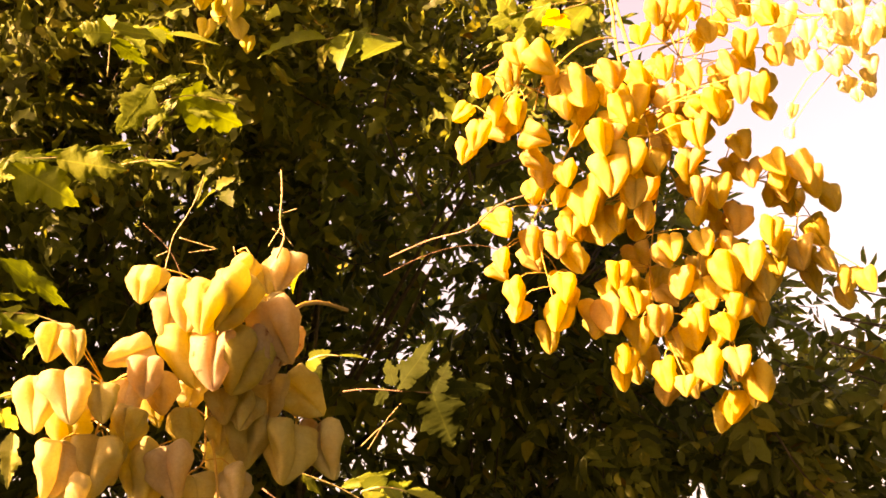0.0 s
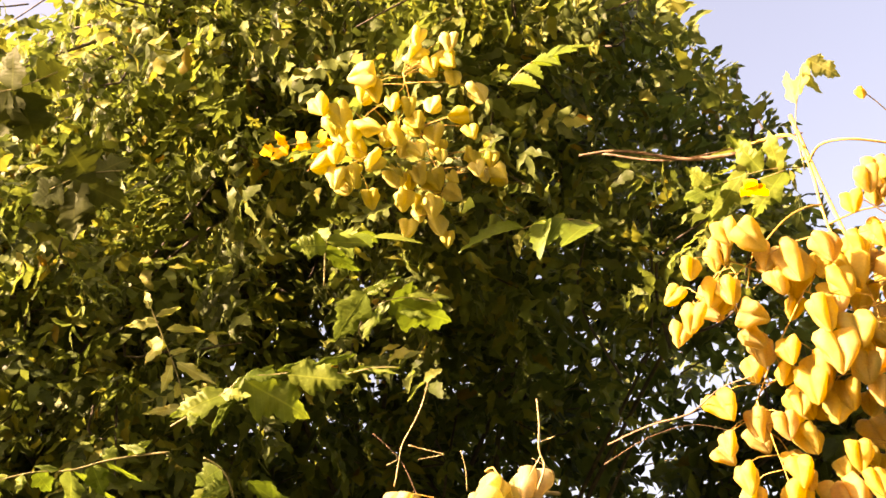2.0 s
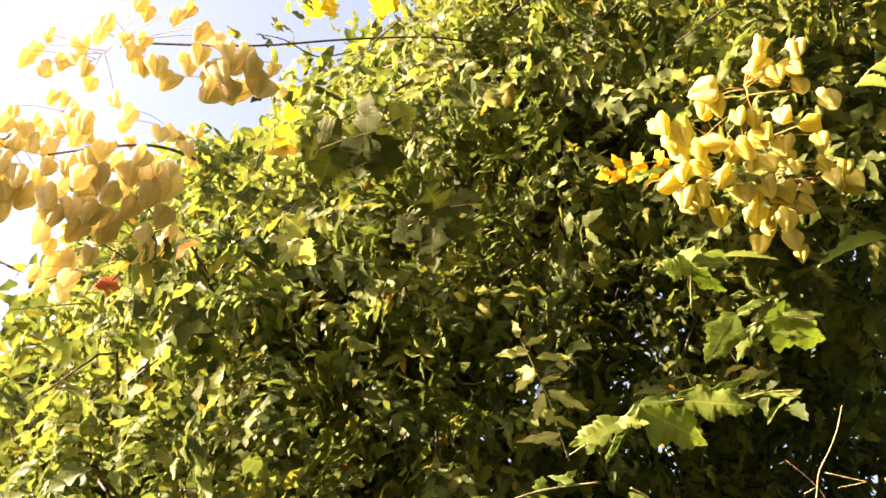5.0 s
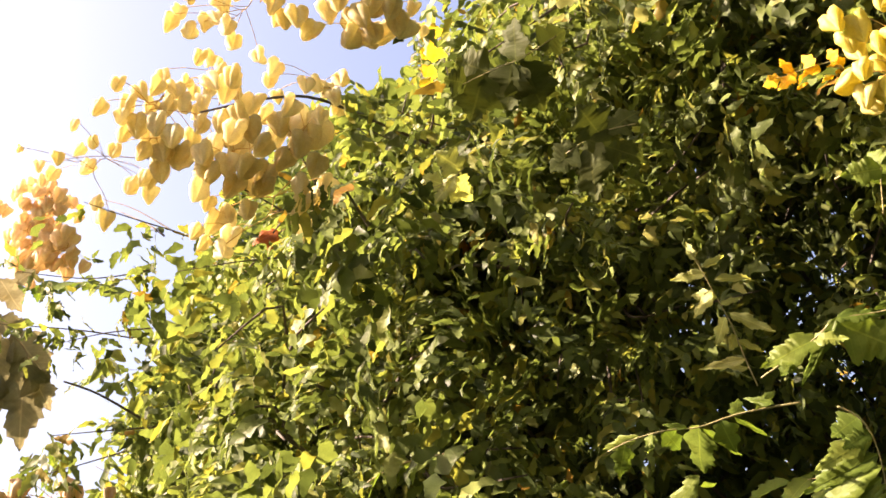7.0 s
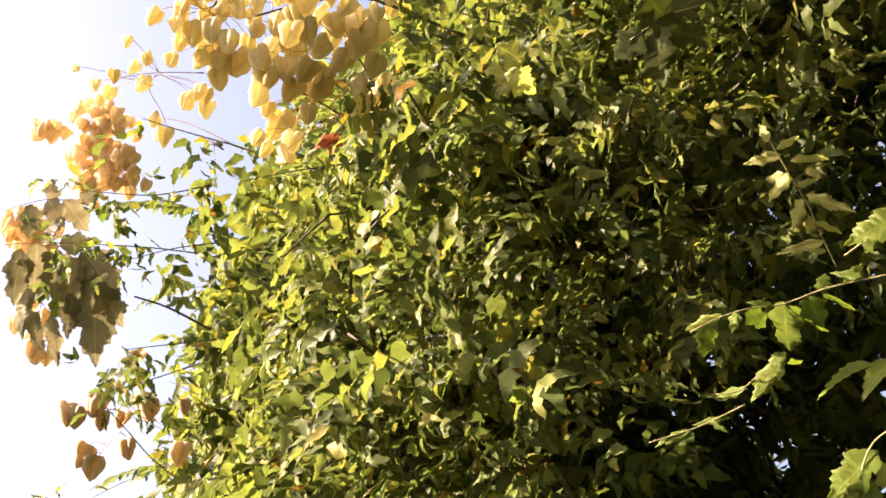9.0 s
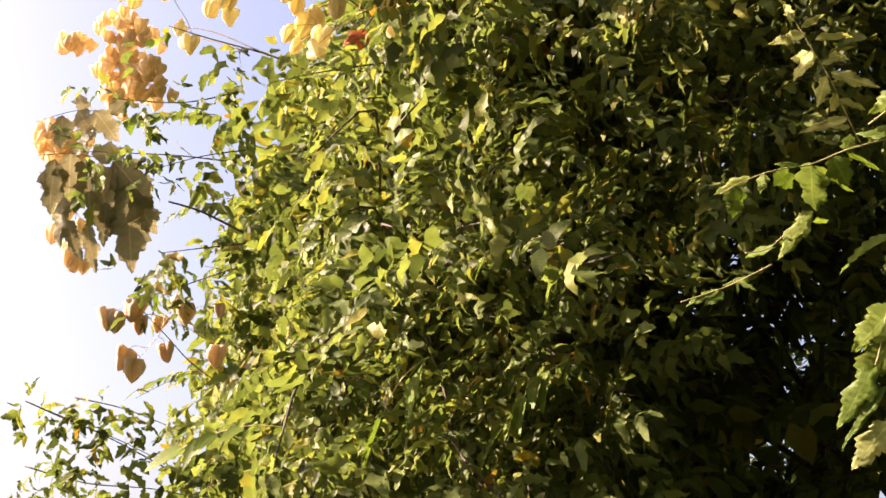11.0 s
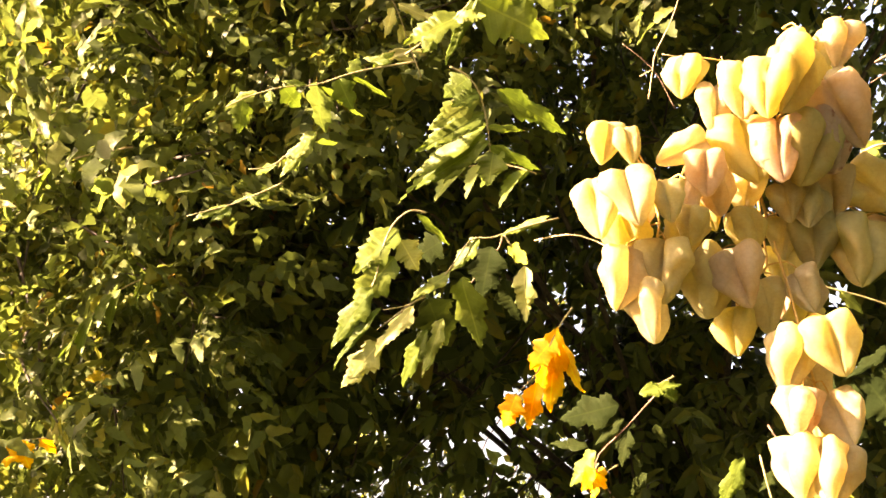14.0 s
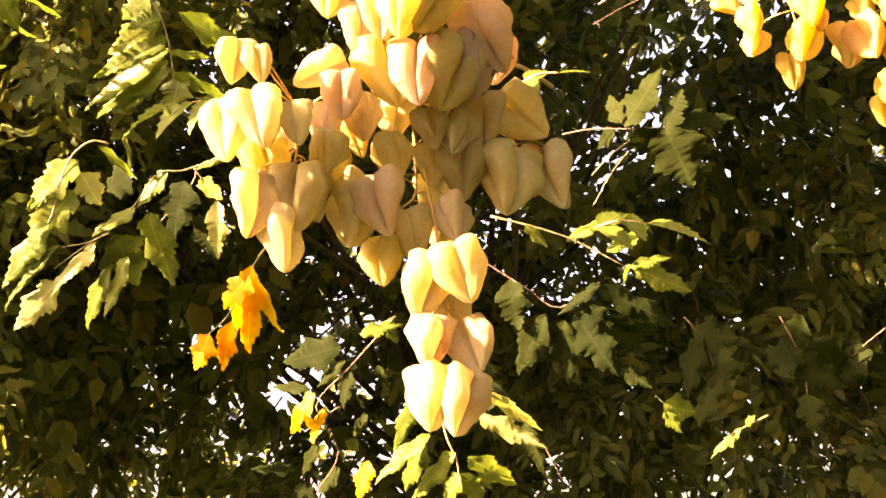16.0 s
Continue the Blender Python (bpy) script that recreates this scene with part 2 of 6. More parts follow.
# limbs from the trunk out into the crown
BOUGHS = []
for yaw in range(-28, 60, 8):
    for el in (24, 35, 46):
        if el > np.interp(yaw, TOP_YAW, TOP_EL) - 7:
            continue
        end = EYE + heading(yaw + rng.uniform(-3, 3), el + rng.uniform(-3, 3)) * rng.uniform(2.7, 3.2)
        start = trunk_line[rng.randint(9, len(trunk_line) - 1)]
        mid = start.lerp(end, 0.5) + Vector((rng.uniform(-0.2, 0.2), rng.uniform(-0.2, 0.2), rng.uniform(0.0, 0.3)))
        line = glide([start, mid, end], 5)
        BOUGHS.append(line)
        part("limb", mesh_of("limb", *tube(line, [0.018 - 0.0145 * i / (len(line) - 1) for i in range(len(line))], 7), BARK["dark"]), tree)


# unseen limbs added to carry the light-blocking foliage overhead and round behind
for x, y, z in ((1.6, 1.2, 3.9), (2.2, -0.4, 3.2), (1.4, -2.0, 3.4), (0.2, -2.6, 3.0), (-1.2, -3.0, 2.4), (-2.6, -2.0, 2.3), (0.9, 0.2, 5.0)):
    line = glide([trunk_line[-1], TRUNK + Vector((0.2, -0.8, 4.4)), Vector((0.25 + x * 0.3, 0.9, 5.3)), Vector((x, y, z))], 6)
    part("limb", mesh_of("limb", *tube(line, [0.05 - 0.042 * i / (len(line) - 1) for i in range(len(line))], 8), BARK["dark"]), tree)

# ---- leaflets ----
def leaflet_shape(teeth, width, curl, fold):
    """A toothed leaflet of unit length along x, folded at its midrib and curled at its tip."""
    n = int(teeth * 2)
    verts, faces = [], []
    for i in range(n + 1):
        u = i / n
        w = width * (math.sin(math.pi * u ** 0.72) ** 0.85) * (1.09 if i % 2 else 0.92) if 0 < i < n else 0.004
        z = -curl * u * u
        x = u + (0.035 if i % 2 else -0.02) * (0 < i < n)
        verts += [(x - 0.04, w, z + fold * w), (u, 0, z), (x - 0.04, -w, z + fold * w)]
    for i in range(n):
        a = i * 3
        faces += [(a, a + 1, a + 4, a + 3), (a + 1, a + 2, a + 5, a + 4)]
    return verts, faces


def ragged_shape(width, curl, fold, seed):
    """A coarsely lobed leaflet for the crown, bent and waved so that its edges catch the light."""
    r = random.Random(seed)
    verts, faces = [], []
    rows = ((0.0, 0.1), (0.16, 0.75), (0.3, 1.08), (0.42, 0.7), (0.57, 0.95), (0.72, 0.5), (0.86, 0.42), (1.0, 0.02))
    for i, (u, w) in enumerate(rows):
        z = -curl * u * u + 0.05 * math.sin(u * 8 + seed)
        a, b = (width * w * r.uniform(0.75, 1.2) for _ in range(2))
        verts += [(u - 0.05 * (w > 0.9) + r.uniform(-0.02, 0.02), a, z + fold * a - 1.1 * a * a + r.uniform(-0.05, 0.05)), (u + 0.03, 0, z), (u - 0.05 * (w > 0.9) + r.uniform(-0.02, 0.02), -b, z + fold * b - 1.1 * b * b + r.uniform(-0.05, 0.05))]
    for i in range(len(rows) - 1):
        a = i * 3
        faces += [(a, a + 1, a + 4, a + 3), (a + 1, a + 2, a + 5, a + 4)]
    return verts, faces


def lobed_shape(width, curl, fold, seed):
    """A broad leaflet with uneven lobes and teeth."""
    r = random.Random(seed)
    n = 20
    verts, faces = [], []
    for i in range(n + 1):
        u = i / n
        even = width * math.sin(math.pi * u ** 0.75) ** 0.8 if 0 < i < n else 0.004
        z = -curl * u * u + 0.02 * math.sin(u * 7 + seed)
        row = []
        for s in (1, -1):
            w = even * (1 + 0.22 * math.sin(u * 15 + seed + 1.3 * s) + (0.08 if i % 2 else -0.07) + r.uniform(-0.06, 0.06))
            rise = fold * even - 1.1 * even ** 2 + 0.02 * math.sin(u * 11 + seed * 2 + s)
            row.append((max(w, 0.003), z + rise, z + fold * even * 0.62))
        lean = (0.03 if i % 2 else -0.02) * (0 < i < n)
        (a, za, ma), (b, zb, mb) = row
        verts += [(u + lean - 0.04, a, za), (u + lean * 0.3, a * 0.5, ma), (u, 0, z), (u + lean * 0.3, -b * 0.5, mb), (u + lean - 0.04, -b, zb)]
    for i in range(n):
        for k in range(4):
            a = i * 5 + k
            faces.append((a, a + 1, a + 6, a + 5))
    return verts, faces


LEAFLETS = {}
LOBED = {}
for kind, mat in LEAF.items():
    LOBED[kind] = [mesh_of("leaflet", *lobed_shape(w, c, fo, sd), mat) for w, c, fo, sd in ((0.25, 0.18, 0.26, 1), (0.24, 0.26, 0.38, 2), (0.27, 0.1, 0.2, 3), (0.25, -0.12, 0.32, 5))]
    LEAFLETS[kind] = [mesh_of("leaflet", *leaflet_shape(7, w, c, fo), mat) for w, c, fo in ((0.26, 0.2, 0.25), (0.24, 0.32, 0.4), (0.28, 0.12, 0.15))]


def compound_leaf(base, tip, pairs, length, kind, wide, droop):
    """A pinnate leaf: a thin stalk with paired leaflets and one at the end."""
    r = random.Random(hash((round(base[0] * 1000), round(tip[2] * 1000), pairs)))
    base, tip = Vector(base), Vector(tip)
    along = tip - base
    up = (EYE - base).normalized() * 0.55 + Vector((-0.25, 0, 0.75))
    turn = basis(along, up)
    side, face = turn.col[1], turn.col[2]
    bow = along.length * 0.1
    line = glide([base, base.lerp(tip, 0.35) + face * bow, base.lerp(tip, 0.7) + face * bow * 0.8, tip], 3)
    words = {"green": "", "pale": "young pale green leaf", "yellow": "leaf turned yellow", "orange": "leaf turned orange"}[kind]
    stalk = part("compound_leaf", mesh_of("leaf_stalk", *tube(line, [0.0014 - 0.0007 * i / (len(line) - 1) for i in range(len(line))], 5), BARK["straw"]), tree, words)
    last = len(line) - 1
    spots = [(0.15 + 0.8 * k / max(pairs, 1), s) for k in range(pairs) for s in (-1, 1)] + [(1.0, 0)]
    for u, s in spots:
        p = line[min(last, round(u * last))]
        way = along.normalized() * (0.55 if s else 1.0) + side * s * 0.9 + Vector((0, 0, -droop * r.uniform(0.5, 1.2))) + Vector((r.uniform(-1, 1), r.uniform(-1, 1), r.uniform(-1, 1))) * 0.18
        tilt = face + side * s * -0.25 + Vector((r.uniform(-1, 1), r.uniform(-1, 1), r.uniform(-1, 1))) * 0.4
        size = length * r.uniform(0.8, 1.1) * (1.0 if s else 1.1)
        m = basis(way, tilt) @ Matrix.Diagonal((1, wide * 1.75, 1))
        part("leaflet", LEAFLETS[kind][r.randint(0, 2)], stalk, "", p, m, size)


def leaf_spray(stalk_line, kind, leaflets):
    """A leaf whose leaflets, each from base to tip with its width, hang their own ways."""
    r = random.Random(len(leaflets) * 7 + round(stalk_line[0][0] * 500))
    line = glide(stalk_line, 4)
    words = {"green": "", "pale": "young pale green leaf", "hazy": "olive leaf greyed for backlight and haze", "deep_shade": "green leaf with shade in its dark colour", "shade": "broad green leaf with shade in its olive colour", "russet": "leaf turned russet", "yellow": "leaf turned yellow", "orange": "leaf turned orange"}[kind]
    stalk = part("compound_leaf", mesh_of("leaf_stalk", *tube(line, [0.0012 - 0.0006 * i / (len(line) - 1) for i in range(len(line))], 6), BARK["brown" if kind in ("deep_shade", "hazy", "russet") else "stalk"]), tree, words)
    for base, tip, width in leaflets:
        base, tip = Vector(base), Vector(tip)
        along = tip - base
        tilt = (EYE - base).normalized() * 1.1 + Vector((-0.4, -0.1, 0.3)) + Vector((r.uniform(-1, 1), r.uniform(-1, 1), r.uniform(-1, 1))) * 0.35
        m = basis(along, tilt) @ Matrix.Diagonal((1, 2.0 * width / along.length, 1))
        part("leaflet", LOBED[kind][r.randint(0, 3)], stalk, "", base, m, along.length)


def twig(points, r0, r1, kind):
    line = glide(points, 4)
    n = len(line) - 1
    part("twig", mesh_of("twig", *tube(line, [r0 + (r1 - r0) * i / n for i in range(n + 1)], 6), BARK[kind]), tree)


# thin twigs at the crown's western edge, with the number of leaves on each
FRINGE_LOW = [
    (22, [(-2.776, 1.282, 2.254), (-2.665, 1.365, 2.201), (-2.555, 1.429, 2.158), (-2.422, 1.527, 2.086)]),
    (22, [(-2.793, 1.328, 2.099), (-2.663, 1.427, 2.063), (-2.518, 1.523, 2.053), (-2.368, 1.617, 2.022)]),
    (20, [(-2.843, 1.387, 1.980), (-2.694, 1.496, 1.994), (-2.538, 1.607, 1.972)]),
    (14, [(-2.713, 1.380, 2.279), (-2.593, 1.454, 2.250), (-2.465, 1.541, 2.195)]),
    (10, [(-2.262, 1.435, 2.858), (-2.300, 1.290, 2.820), (-2.328, 1.153, 2.771), (-2.340, 1.033, 2.722)]),
    (12, [(-2.332, 1.538, 2.616), (-2.373, 1.421, 2.534), (-2.385, 1.322, 2.470)]),
    (9, [(-2.043, 1.297, 3.031), (-2.074, 1.152, 3.001), (-2.074, 1.043, 2.969)]),
    (16, [(-1.603, 1.281, 2.819), (-1.670, 1.159, 2.751), (-1.710, 1.056, 2.681)]),
]
FRINGE_HIGH = [
    (16, [(-2.105, 1.300, 2.947), (-2.159, 1.174, 2.864), (-2.203, 1.017, 2.807)]),
    (10, [(-2.104, 1.420, 2.583), (-2.140, 1.294, 2.527), (-2.157, 1.181, 2.473)]),
    (8, [(-2.214, 1.418, 2.871), (-2.241, 1.309, 2.809), (-2.262, 1.209, 2.736)]),
    (14, [(-2.120, 1.403, 2.115), (-2.101, 1.360, 2.002), (-2.070, 1.325, 1.887)]),
    (12, [(-1.404, 1.272, 3.052), (-1.413, 1.187, 3.018), (-1.434, 1.118, 2.955)]),
    (10, [(-1.260, 1.358, 3.076), (-1.313, 1.241, 3.046), (-1.320, 1.151, 3.020)]),
    (9, [(-1.153, 1.254, 3.376), (-1.196, 1.190, 3.311), (-1.219, 1.095, 3.276), (-1.235, 1.024, 3.225)]),
    (8, [(-1.011, 1.199, 3.351), (-1.096, 1.176, 3.238), (-1.134, 1.141, 3.152)]),
]


# ---- crown foliage: shoots with pinnate leaves ----
def crown():
    rs = np.random.RandomState(3)
    shapes = []
    for w, c, fo, sd in ((0.24, 0.25, 0.5, 1), (0.22, 0.45, 0.7, 2), (0.27, 0.1, 0.3, 3), (0.25, -0.15, 0.55, 4), (0.2, 0.3, 0.2, 5)):
        v, f = ragged_shape(w, c, fo, sd)
        shapes.append((np.array(v), np.array(f)))
    plain = []
    for w, c, fo in ((0.22, 0.2, 0.3), (0.19, 0.3, 0.45), (0.26, 0.1, 0.15)):
        v = [(0, 0, 0), (0.27, w, fo * w - 0.07 * c), (0.7, w * 0.75, fo * w - 0.5 * c), (1, 0, -c), (0.7, -w * 0.75, fo * w - 0.5 * c), (0.27, -w, fo * w - 0.07 * c)]
        plain.append((np.array(v), np.array([(0, 1, 2, 3), (0, 3, 4, 5)])))
    verts, faces, count = [], [], 0
    stems = []

    def leaf_at(base, way, length, n_pairs, leaflet, trim=True, fine=True):
        nonlocal count
        q = base + way / np.linalg.norm(way) * (length + 0.03) - np.array(EYE)
        yaw, el = math.degrees(math.atan2(-q[0], q[1])), math.degrees(math.atan2(q[2], math.hypot(q[0], q[1])))
        if trim and el > np.interp(yaw, TOP_YAW, TOP_EL) + rs.normal() * 1.6 or np.linalg.norm(q) < 1.5:
            return
        sway = rs.normal(size=3) * 0.6 + np.array([-0.5, -0.35, 0.6])
        x = way / np.linalg.norm(way)
        z = sway - x * (sway @ x)
        z /= np.linalg.norm(z)
        y = np.cross(z, x)
        m = n_pairs * 2 + 1
        u = np.r_[np.repeat(np.linspace(0.25, 0.95, n_pairs), 2), 1.0]
        s = np.r_[np.tile([-1, 1], n_pairs), 0]
        p = base + x * (u * length)[:, None] + z * (0.1 * length * np.sin(u * 2.4))[:, None]
        d = x * np.where(s == 0, 1.0, 0.5)[:, None] + y * (s * 0.9)[:, None] + rs.normal(size=(m, 3)) * 0.2 + np.array([0, 0, -0.3])
        d /= np.linalg.norm(d, axis=1)[:, None]
        t = z + rs.normal(size=(m, 3)) * 0.4
        t -= d * (t * d).sum(1)[:, None]
        t /= np.linalg.norm(t, axis=1)[:, None]
        b = np.cross(t, d)
        size = leaflet * rs.uniform(0.7, 1.15, m)
        sv, sf = shapes[rs.randint(5)] if fine else plain[rs.randint(3)]
        out = p[:, None] + size[:, None, None] * (sv[None, :, :1] * d[:, None] + sv[None, :, 1:2] * b[:, None] + sv[None, :, 2:] * t[:, None])
        verts.append(out.reshape(-1, 3))
        faces.append((sf[None] + (count + np.arange(m) * len(sv))[:, None, None]).reshape(-1, 4))
        count += m * len(sv)

    for k in range(40):
        yaw = rs.uniform(51, 57)
        el = rs.uniform(4, 32) if yaw < 54 else rs.uniform(12, 28)
        if k > 30:
            yaw, el = rs.uniform(54, 62), rs.uniform(1, 8)
        tip = np.array(EYE + heading(yaw, el) * rs.uniform(3.1, 3.9))
        joint = Vector(tip) + Vector((rs.uniform(0.25, 0.4), rs.uniform(0.1, 0.3), rs.uniform(-0.25, -0.05)))
        stems.append(tube(glide([joint, joint.lerp(Vector(tip), 0.5) + Vector((0, 0, 0.03)), Vector(tip)], 3), [0.0018, 0.0017, 0.0016, 0.0014, 0.0012, 0.001, 0.001], 4))
        for j in range(rs.randint(2, 6)):
            base = tip + (np.array(joint) - tip) * rs.uniform(0, 0.8)
            leaf_at(base, np.array([-0.6, -0.2, 0.0]) + rs.normal(size=3) * 0.6, rs.uniform(0.1, 0.2), rs.randint(3, 6), rs.uniform(0.032, 0.058), False)
    for n, points in FRINGE_LOW + FRINGE_HIGH:
        line = glide(points, 5)
        stems.append(tube(line, [0.0022 - 0.0014 * i / (len(line) - 1) for i in range(len(line))], 5))
        for k in range(n):
            base = np.array(line[rs.randint(len(line))]) + rs.normal(size=3) * 0.012
            leaf_at(base, np.array([-0.2, -0.1, -0.35]) + rs.normal(size=3) * 0.6, rs.uniform(0.07, 0.13), rs.randint(1, 4), rs.uniform(0.034, 0.052), False)
    shoots = 0
    while shoots < 1205:
        yaw, el = rs.uniform(-34, 58), rs.uniform(-8, 58)
        top = np.interp(yaw, TOP_YAW, TOP_EL)
        if shoots > 1040:
            yaw = rs.uniform(18, 53)
            top = np.interp(yaw, TOP_YAW, TOP_EL)
            el = top - rs.uniform(0.6, 8)
        if shoots > 1190:
            yaw, el = rs.uniform(38, 47), rs.uniform(36, 42)
        if el > top - 0.5 or rs.rand() > math.cos(radians(el)) ** 0.5:
            continue
        low = max(0.0, min(1.0, (np.interp(yaw, [4, 12, 27, 35, 41], [35, 30, 26, 13, 4]) - el) / 5))
        near = np.interp(yaw, [31, 39], [1.95, 1.6]) + 1.45 * low + (0.7 if shoots > 1040 else 0.0) - (0.3 if shoots > 1190 else 0.0)
        r = near + (2.9 - 1.6 * low) * rs.rand()
        tip = np.array(EYE + heading(yaw, el) * r)
        if tip[2] < 0.9 or low > 0.5 and rs.rand() < 0.2:
            continue
        limb = min(BOUGHS, key=lambda line: (line[-1] - Vector(tip)).length)
        joint = min(limb[4:], key=lambda q: (q - Vector(tip)).length)
        far = (joint - Vector(tip)).length
        joint = Vector(tip).lerp(joint, min(1.0, 0.45 / max(far, 0.01)))
        mid = joint.lerp(Vector(tip), 0.55) + Vector(rs.normal(size=3) * 0.05)
        line = glide([joint, mid, Vector(tip)], 3)
        before = count
        out = np.array(tip) - np.array(joint)
        out = out / (np.linalg.norm(out) + 1e-6)
        for k in range(rs.randint(9, 15) if low < 0.5 else rs.randint(6, 11)):
            base = tip - out * rs.uniform(0, 0.35) + rs.normal(size=3) * 0.03
            way = out * 0.5 + rs.normal(size=3) * 0.75 + np.array([0, 0, -0.25])
            leaf_at(base, way, rs.uniform(0.15, 0.27), rs.randint(4, 7), rs.uniform(0.036, 0.066) * np.interp(r, [1.6, 2.3], [0.85, 1.0]) * (1 + 0.45 * low), True, r < 2.9)
        if count > before:
            stems.append(tube(line, [0.0045 - 0.003 * i / (len(line) - 1) for i in range(len(line))], 4))
        shoots += 1
    # unseen foliage added overhead, to the east and round behind, to block skylight
    for k in range(1700):
        if k < 500:
            yaw, el = rs.uniform(-75, 15), rs.uniform(74, 100)
        elif k < 1100:
            yaw, el = rs.uniform(-125, -42), rs.uniform(-6, 70)
        else:
            yaw, el = rs.uniform(82, 180), rs.uniform(-16, 7)
        tip = np.array(EYE + heading(yaw, el) * rs.uniform(2.4, 4.4))
        if tip[2] < 0.5 or tip[0] < -0.5 and k < 1100:
            continue
        root = Vector(tip) + (trunk_line[-1] + Vector((0, 0, 1.2)) - Vector(tip)).normalized() * 0.5
        stems.append(tube([root, root.lerp(Vector(tip), 0.5) + Vector((0, 0, 0.04)), Vector(tip)], [0.005, 0.004, 0.002], 4))
        for j in range(rs.randint(5, 8)):
            leaf_at(tip + rs.normal(size=3) * 0.18, rs.normal(size=3) + np.array([0, 0, -0.2]), rs.uniform(0.24, 0.36), rs.randint(4, 6), rs.uniform(0.08, 0.12), False, False)
    # hidden foliage added in the upper and western crown to shade what lies under it
    for k in range(500):
        yaw, el, r = rs.uniform(0, 46), rs.uniform(34, 56), rs.uniform(3.0, 4.8)
        if k > 240:
            yaw, el = rs.uniform(28, 52), rs.uniform(12, 40)
        if el > np.interp(yaw, TOP_YAW, TOP_EL) - 5:
            continue
        tip = np.array(EYE + heading(yaw, el) * r)
        root = Vector(tip) + (trunk_line[-1] + Vector((0, 0, 1.2)) - Vector(tip)).normalized() * 0.5
        stems.append(tube([root, root.lerp(Vector(tip), 0.5) + Vector((0, 0, 0.04)), Vector(tip)], [0.005, 0.004, 0.002], 4))
        for j in range(rs.randint(5, 8)):
            leaf_at(tip + rs.normal(size=3) * 0.17, rs.normal(size=3) + np.array([0, -0.3, -0.2]), rs.uniform(0.22, 0.32), rs.randint(4, 6), rs.uniform(0.08, 0.11), True, False)
    # the far side of the crown, closed and in shade
    spots = [(yaw, el) for yaw in np.arange(-38, 56, 4.6) for el in np.arange(-4, 56, 4.4)]
    spots += [(yaw + 2.3, el + 2.2) for yaw in np.arange(-36, 16, 4.6) for el in np.arange(-4, 30, 4.4)]
    spots += [(yaw + 1.2, el + 1.0) for yaw in np.arange(-34, 46, 4.2) for el in np.arange(-4, 17, 3.8)]
    spots += [(yaw, el) for yaw in np.arange(22, 47, 2.8) for el in np.arange(-3, 9, 2.8)]
    for yaw, el in spots:
        yaw, el, r = yaw + rs.uniform(-1.6, 1.6), el + rs.uniform(-1.6, 1.6), rs.uniform(4.6, 6.0)
        if el > np.interp(yaw, TOP_YAW, TOP_EL) - 3:
            continue
        tip = np.array(EYE + heading(yaw, el) * r)
        root = Vector(tip) + (trunk_line[-1] + Vector((0, 0, 1.2)) - Vector(tip)).normalized() * 0.5
        before = count
        for j in range(rs.randint(5, 8)):
            leaf_at(tip + rs.normal(size=3) * 0.17, rs.normal(size=3) + np.array([0, -0.3, -0.2]), rs.uniform(0.22, 0.32), rs.randint(4, 6), rs.uniform(0.08, 0.11), True, False)
        if count > before:
            stems.append(tube([root, root.lerp(Vector(tip), 0.5) + Vector((0, 0, 0.04)), Vector(tip)], [0.005, 0.004, 0.002], 4))
    me = bpy.data.meshes.new("foliage")
    v, f = np.concatenate(verts), np.concatenate(faces)
    me.vertices.add(len(v))
    me.vertices.foreach_set("co", v.ravel())
    me.loops.add(f.size)
    me.loops.foreach_set("vertex_index", f.ravel())
    me.polygons.add(len(f))
    me.polygons.foreach_set("loop_start", np.arange(0, f.size, 4))
    me.polygons.foreach_set("loop_total", np.full(len(f), 4))
    me.polygons.foreach_set("use_smooth", np.ones(len(f), bool))
    me.materials.append(FOLIAGE)
    me.update(calc_edges=True)
    me.validate()
    tagged(part("foliage", me, tree, "dense green pinnate foliage"), kind="stuff")
    tagged(part("brushwood", mesh_of("brushwood", *joined(stems), BARK["dark"]), tree, "thin dark leafy twigs"), kind="stuff")


crown()

# leaves that hang clear of the crown
compound_leaf((-0.159, 1.328, 2.951), (-0.065, 1.314, 2.993), 4, 0.072, "green", 0.50, 0.30)
compound_leaf((-0.041, 1.427, 2.676), (-0.170, 1.402, 2.678), 3, 0.107, "green", 0.50, 0.30)
compound_leaf((-0.542, 1.343, 2.669), (-0.424, 1.357, 2.679), 3, 0.078, "green", 0.50, 0.30)
compound_leaf((-1.368, 1.181, 2.089), (-1.451, 1.171, 2.002), 1, 0.110, "green", 0.50, 0.50)
compound_leaf((-2.381, 1.542, 3.053), (-2.689, 1.298, 3.052), 8, 0.088, "green", 0.62, 0.30)
compound_leaf((-2.711, 1.620, 2.780), (-2.815, 1.651, 2.620), 5, 0.068, "green", 0.50, 0.30)
compound_leaf((-2.711, 1.838, 2.475), (-2.916, 1.709, 2.426), 6, 0.068, "green", 0.50, 0.30)
compound_leaf((-0.546, 1.368, 2.169), (-0.675, 1.356, 2.192), 4, 0.073, "green", 0.50, 0.30)
compound_leaf((-1.622, 1.152, 1.993), (-1.792, 1.041, 1.959), 5, 0.068, "green", 0.50, 0.30)
compound_leaf((-1.212, 1.393, 2.128), (-1.338, 1.358, 2.016), 5, 0.083, "green", 0.50, 0.30)
compound_leaf((-1.178, 1.266, 2.295), (-1.395, 1.189, 2.167), 7, 0.076, "green", 0.35, 0.30)
compound_leaf((-0.133, 0.895, 1.995), (-0.156, 0.899, 1.987), 1, 0.032, "green", 0.50, 0.30)
compound_leaf((-0.137, 0.935, 1.918), (-0.107, 0.933, 1.920), 1, 0.032, "green", 0.50, 0.30)
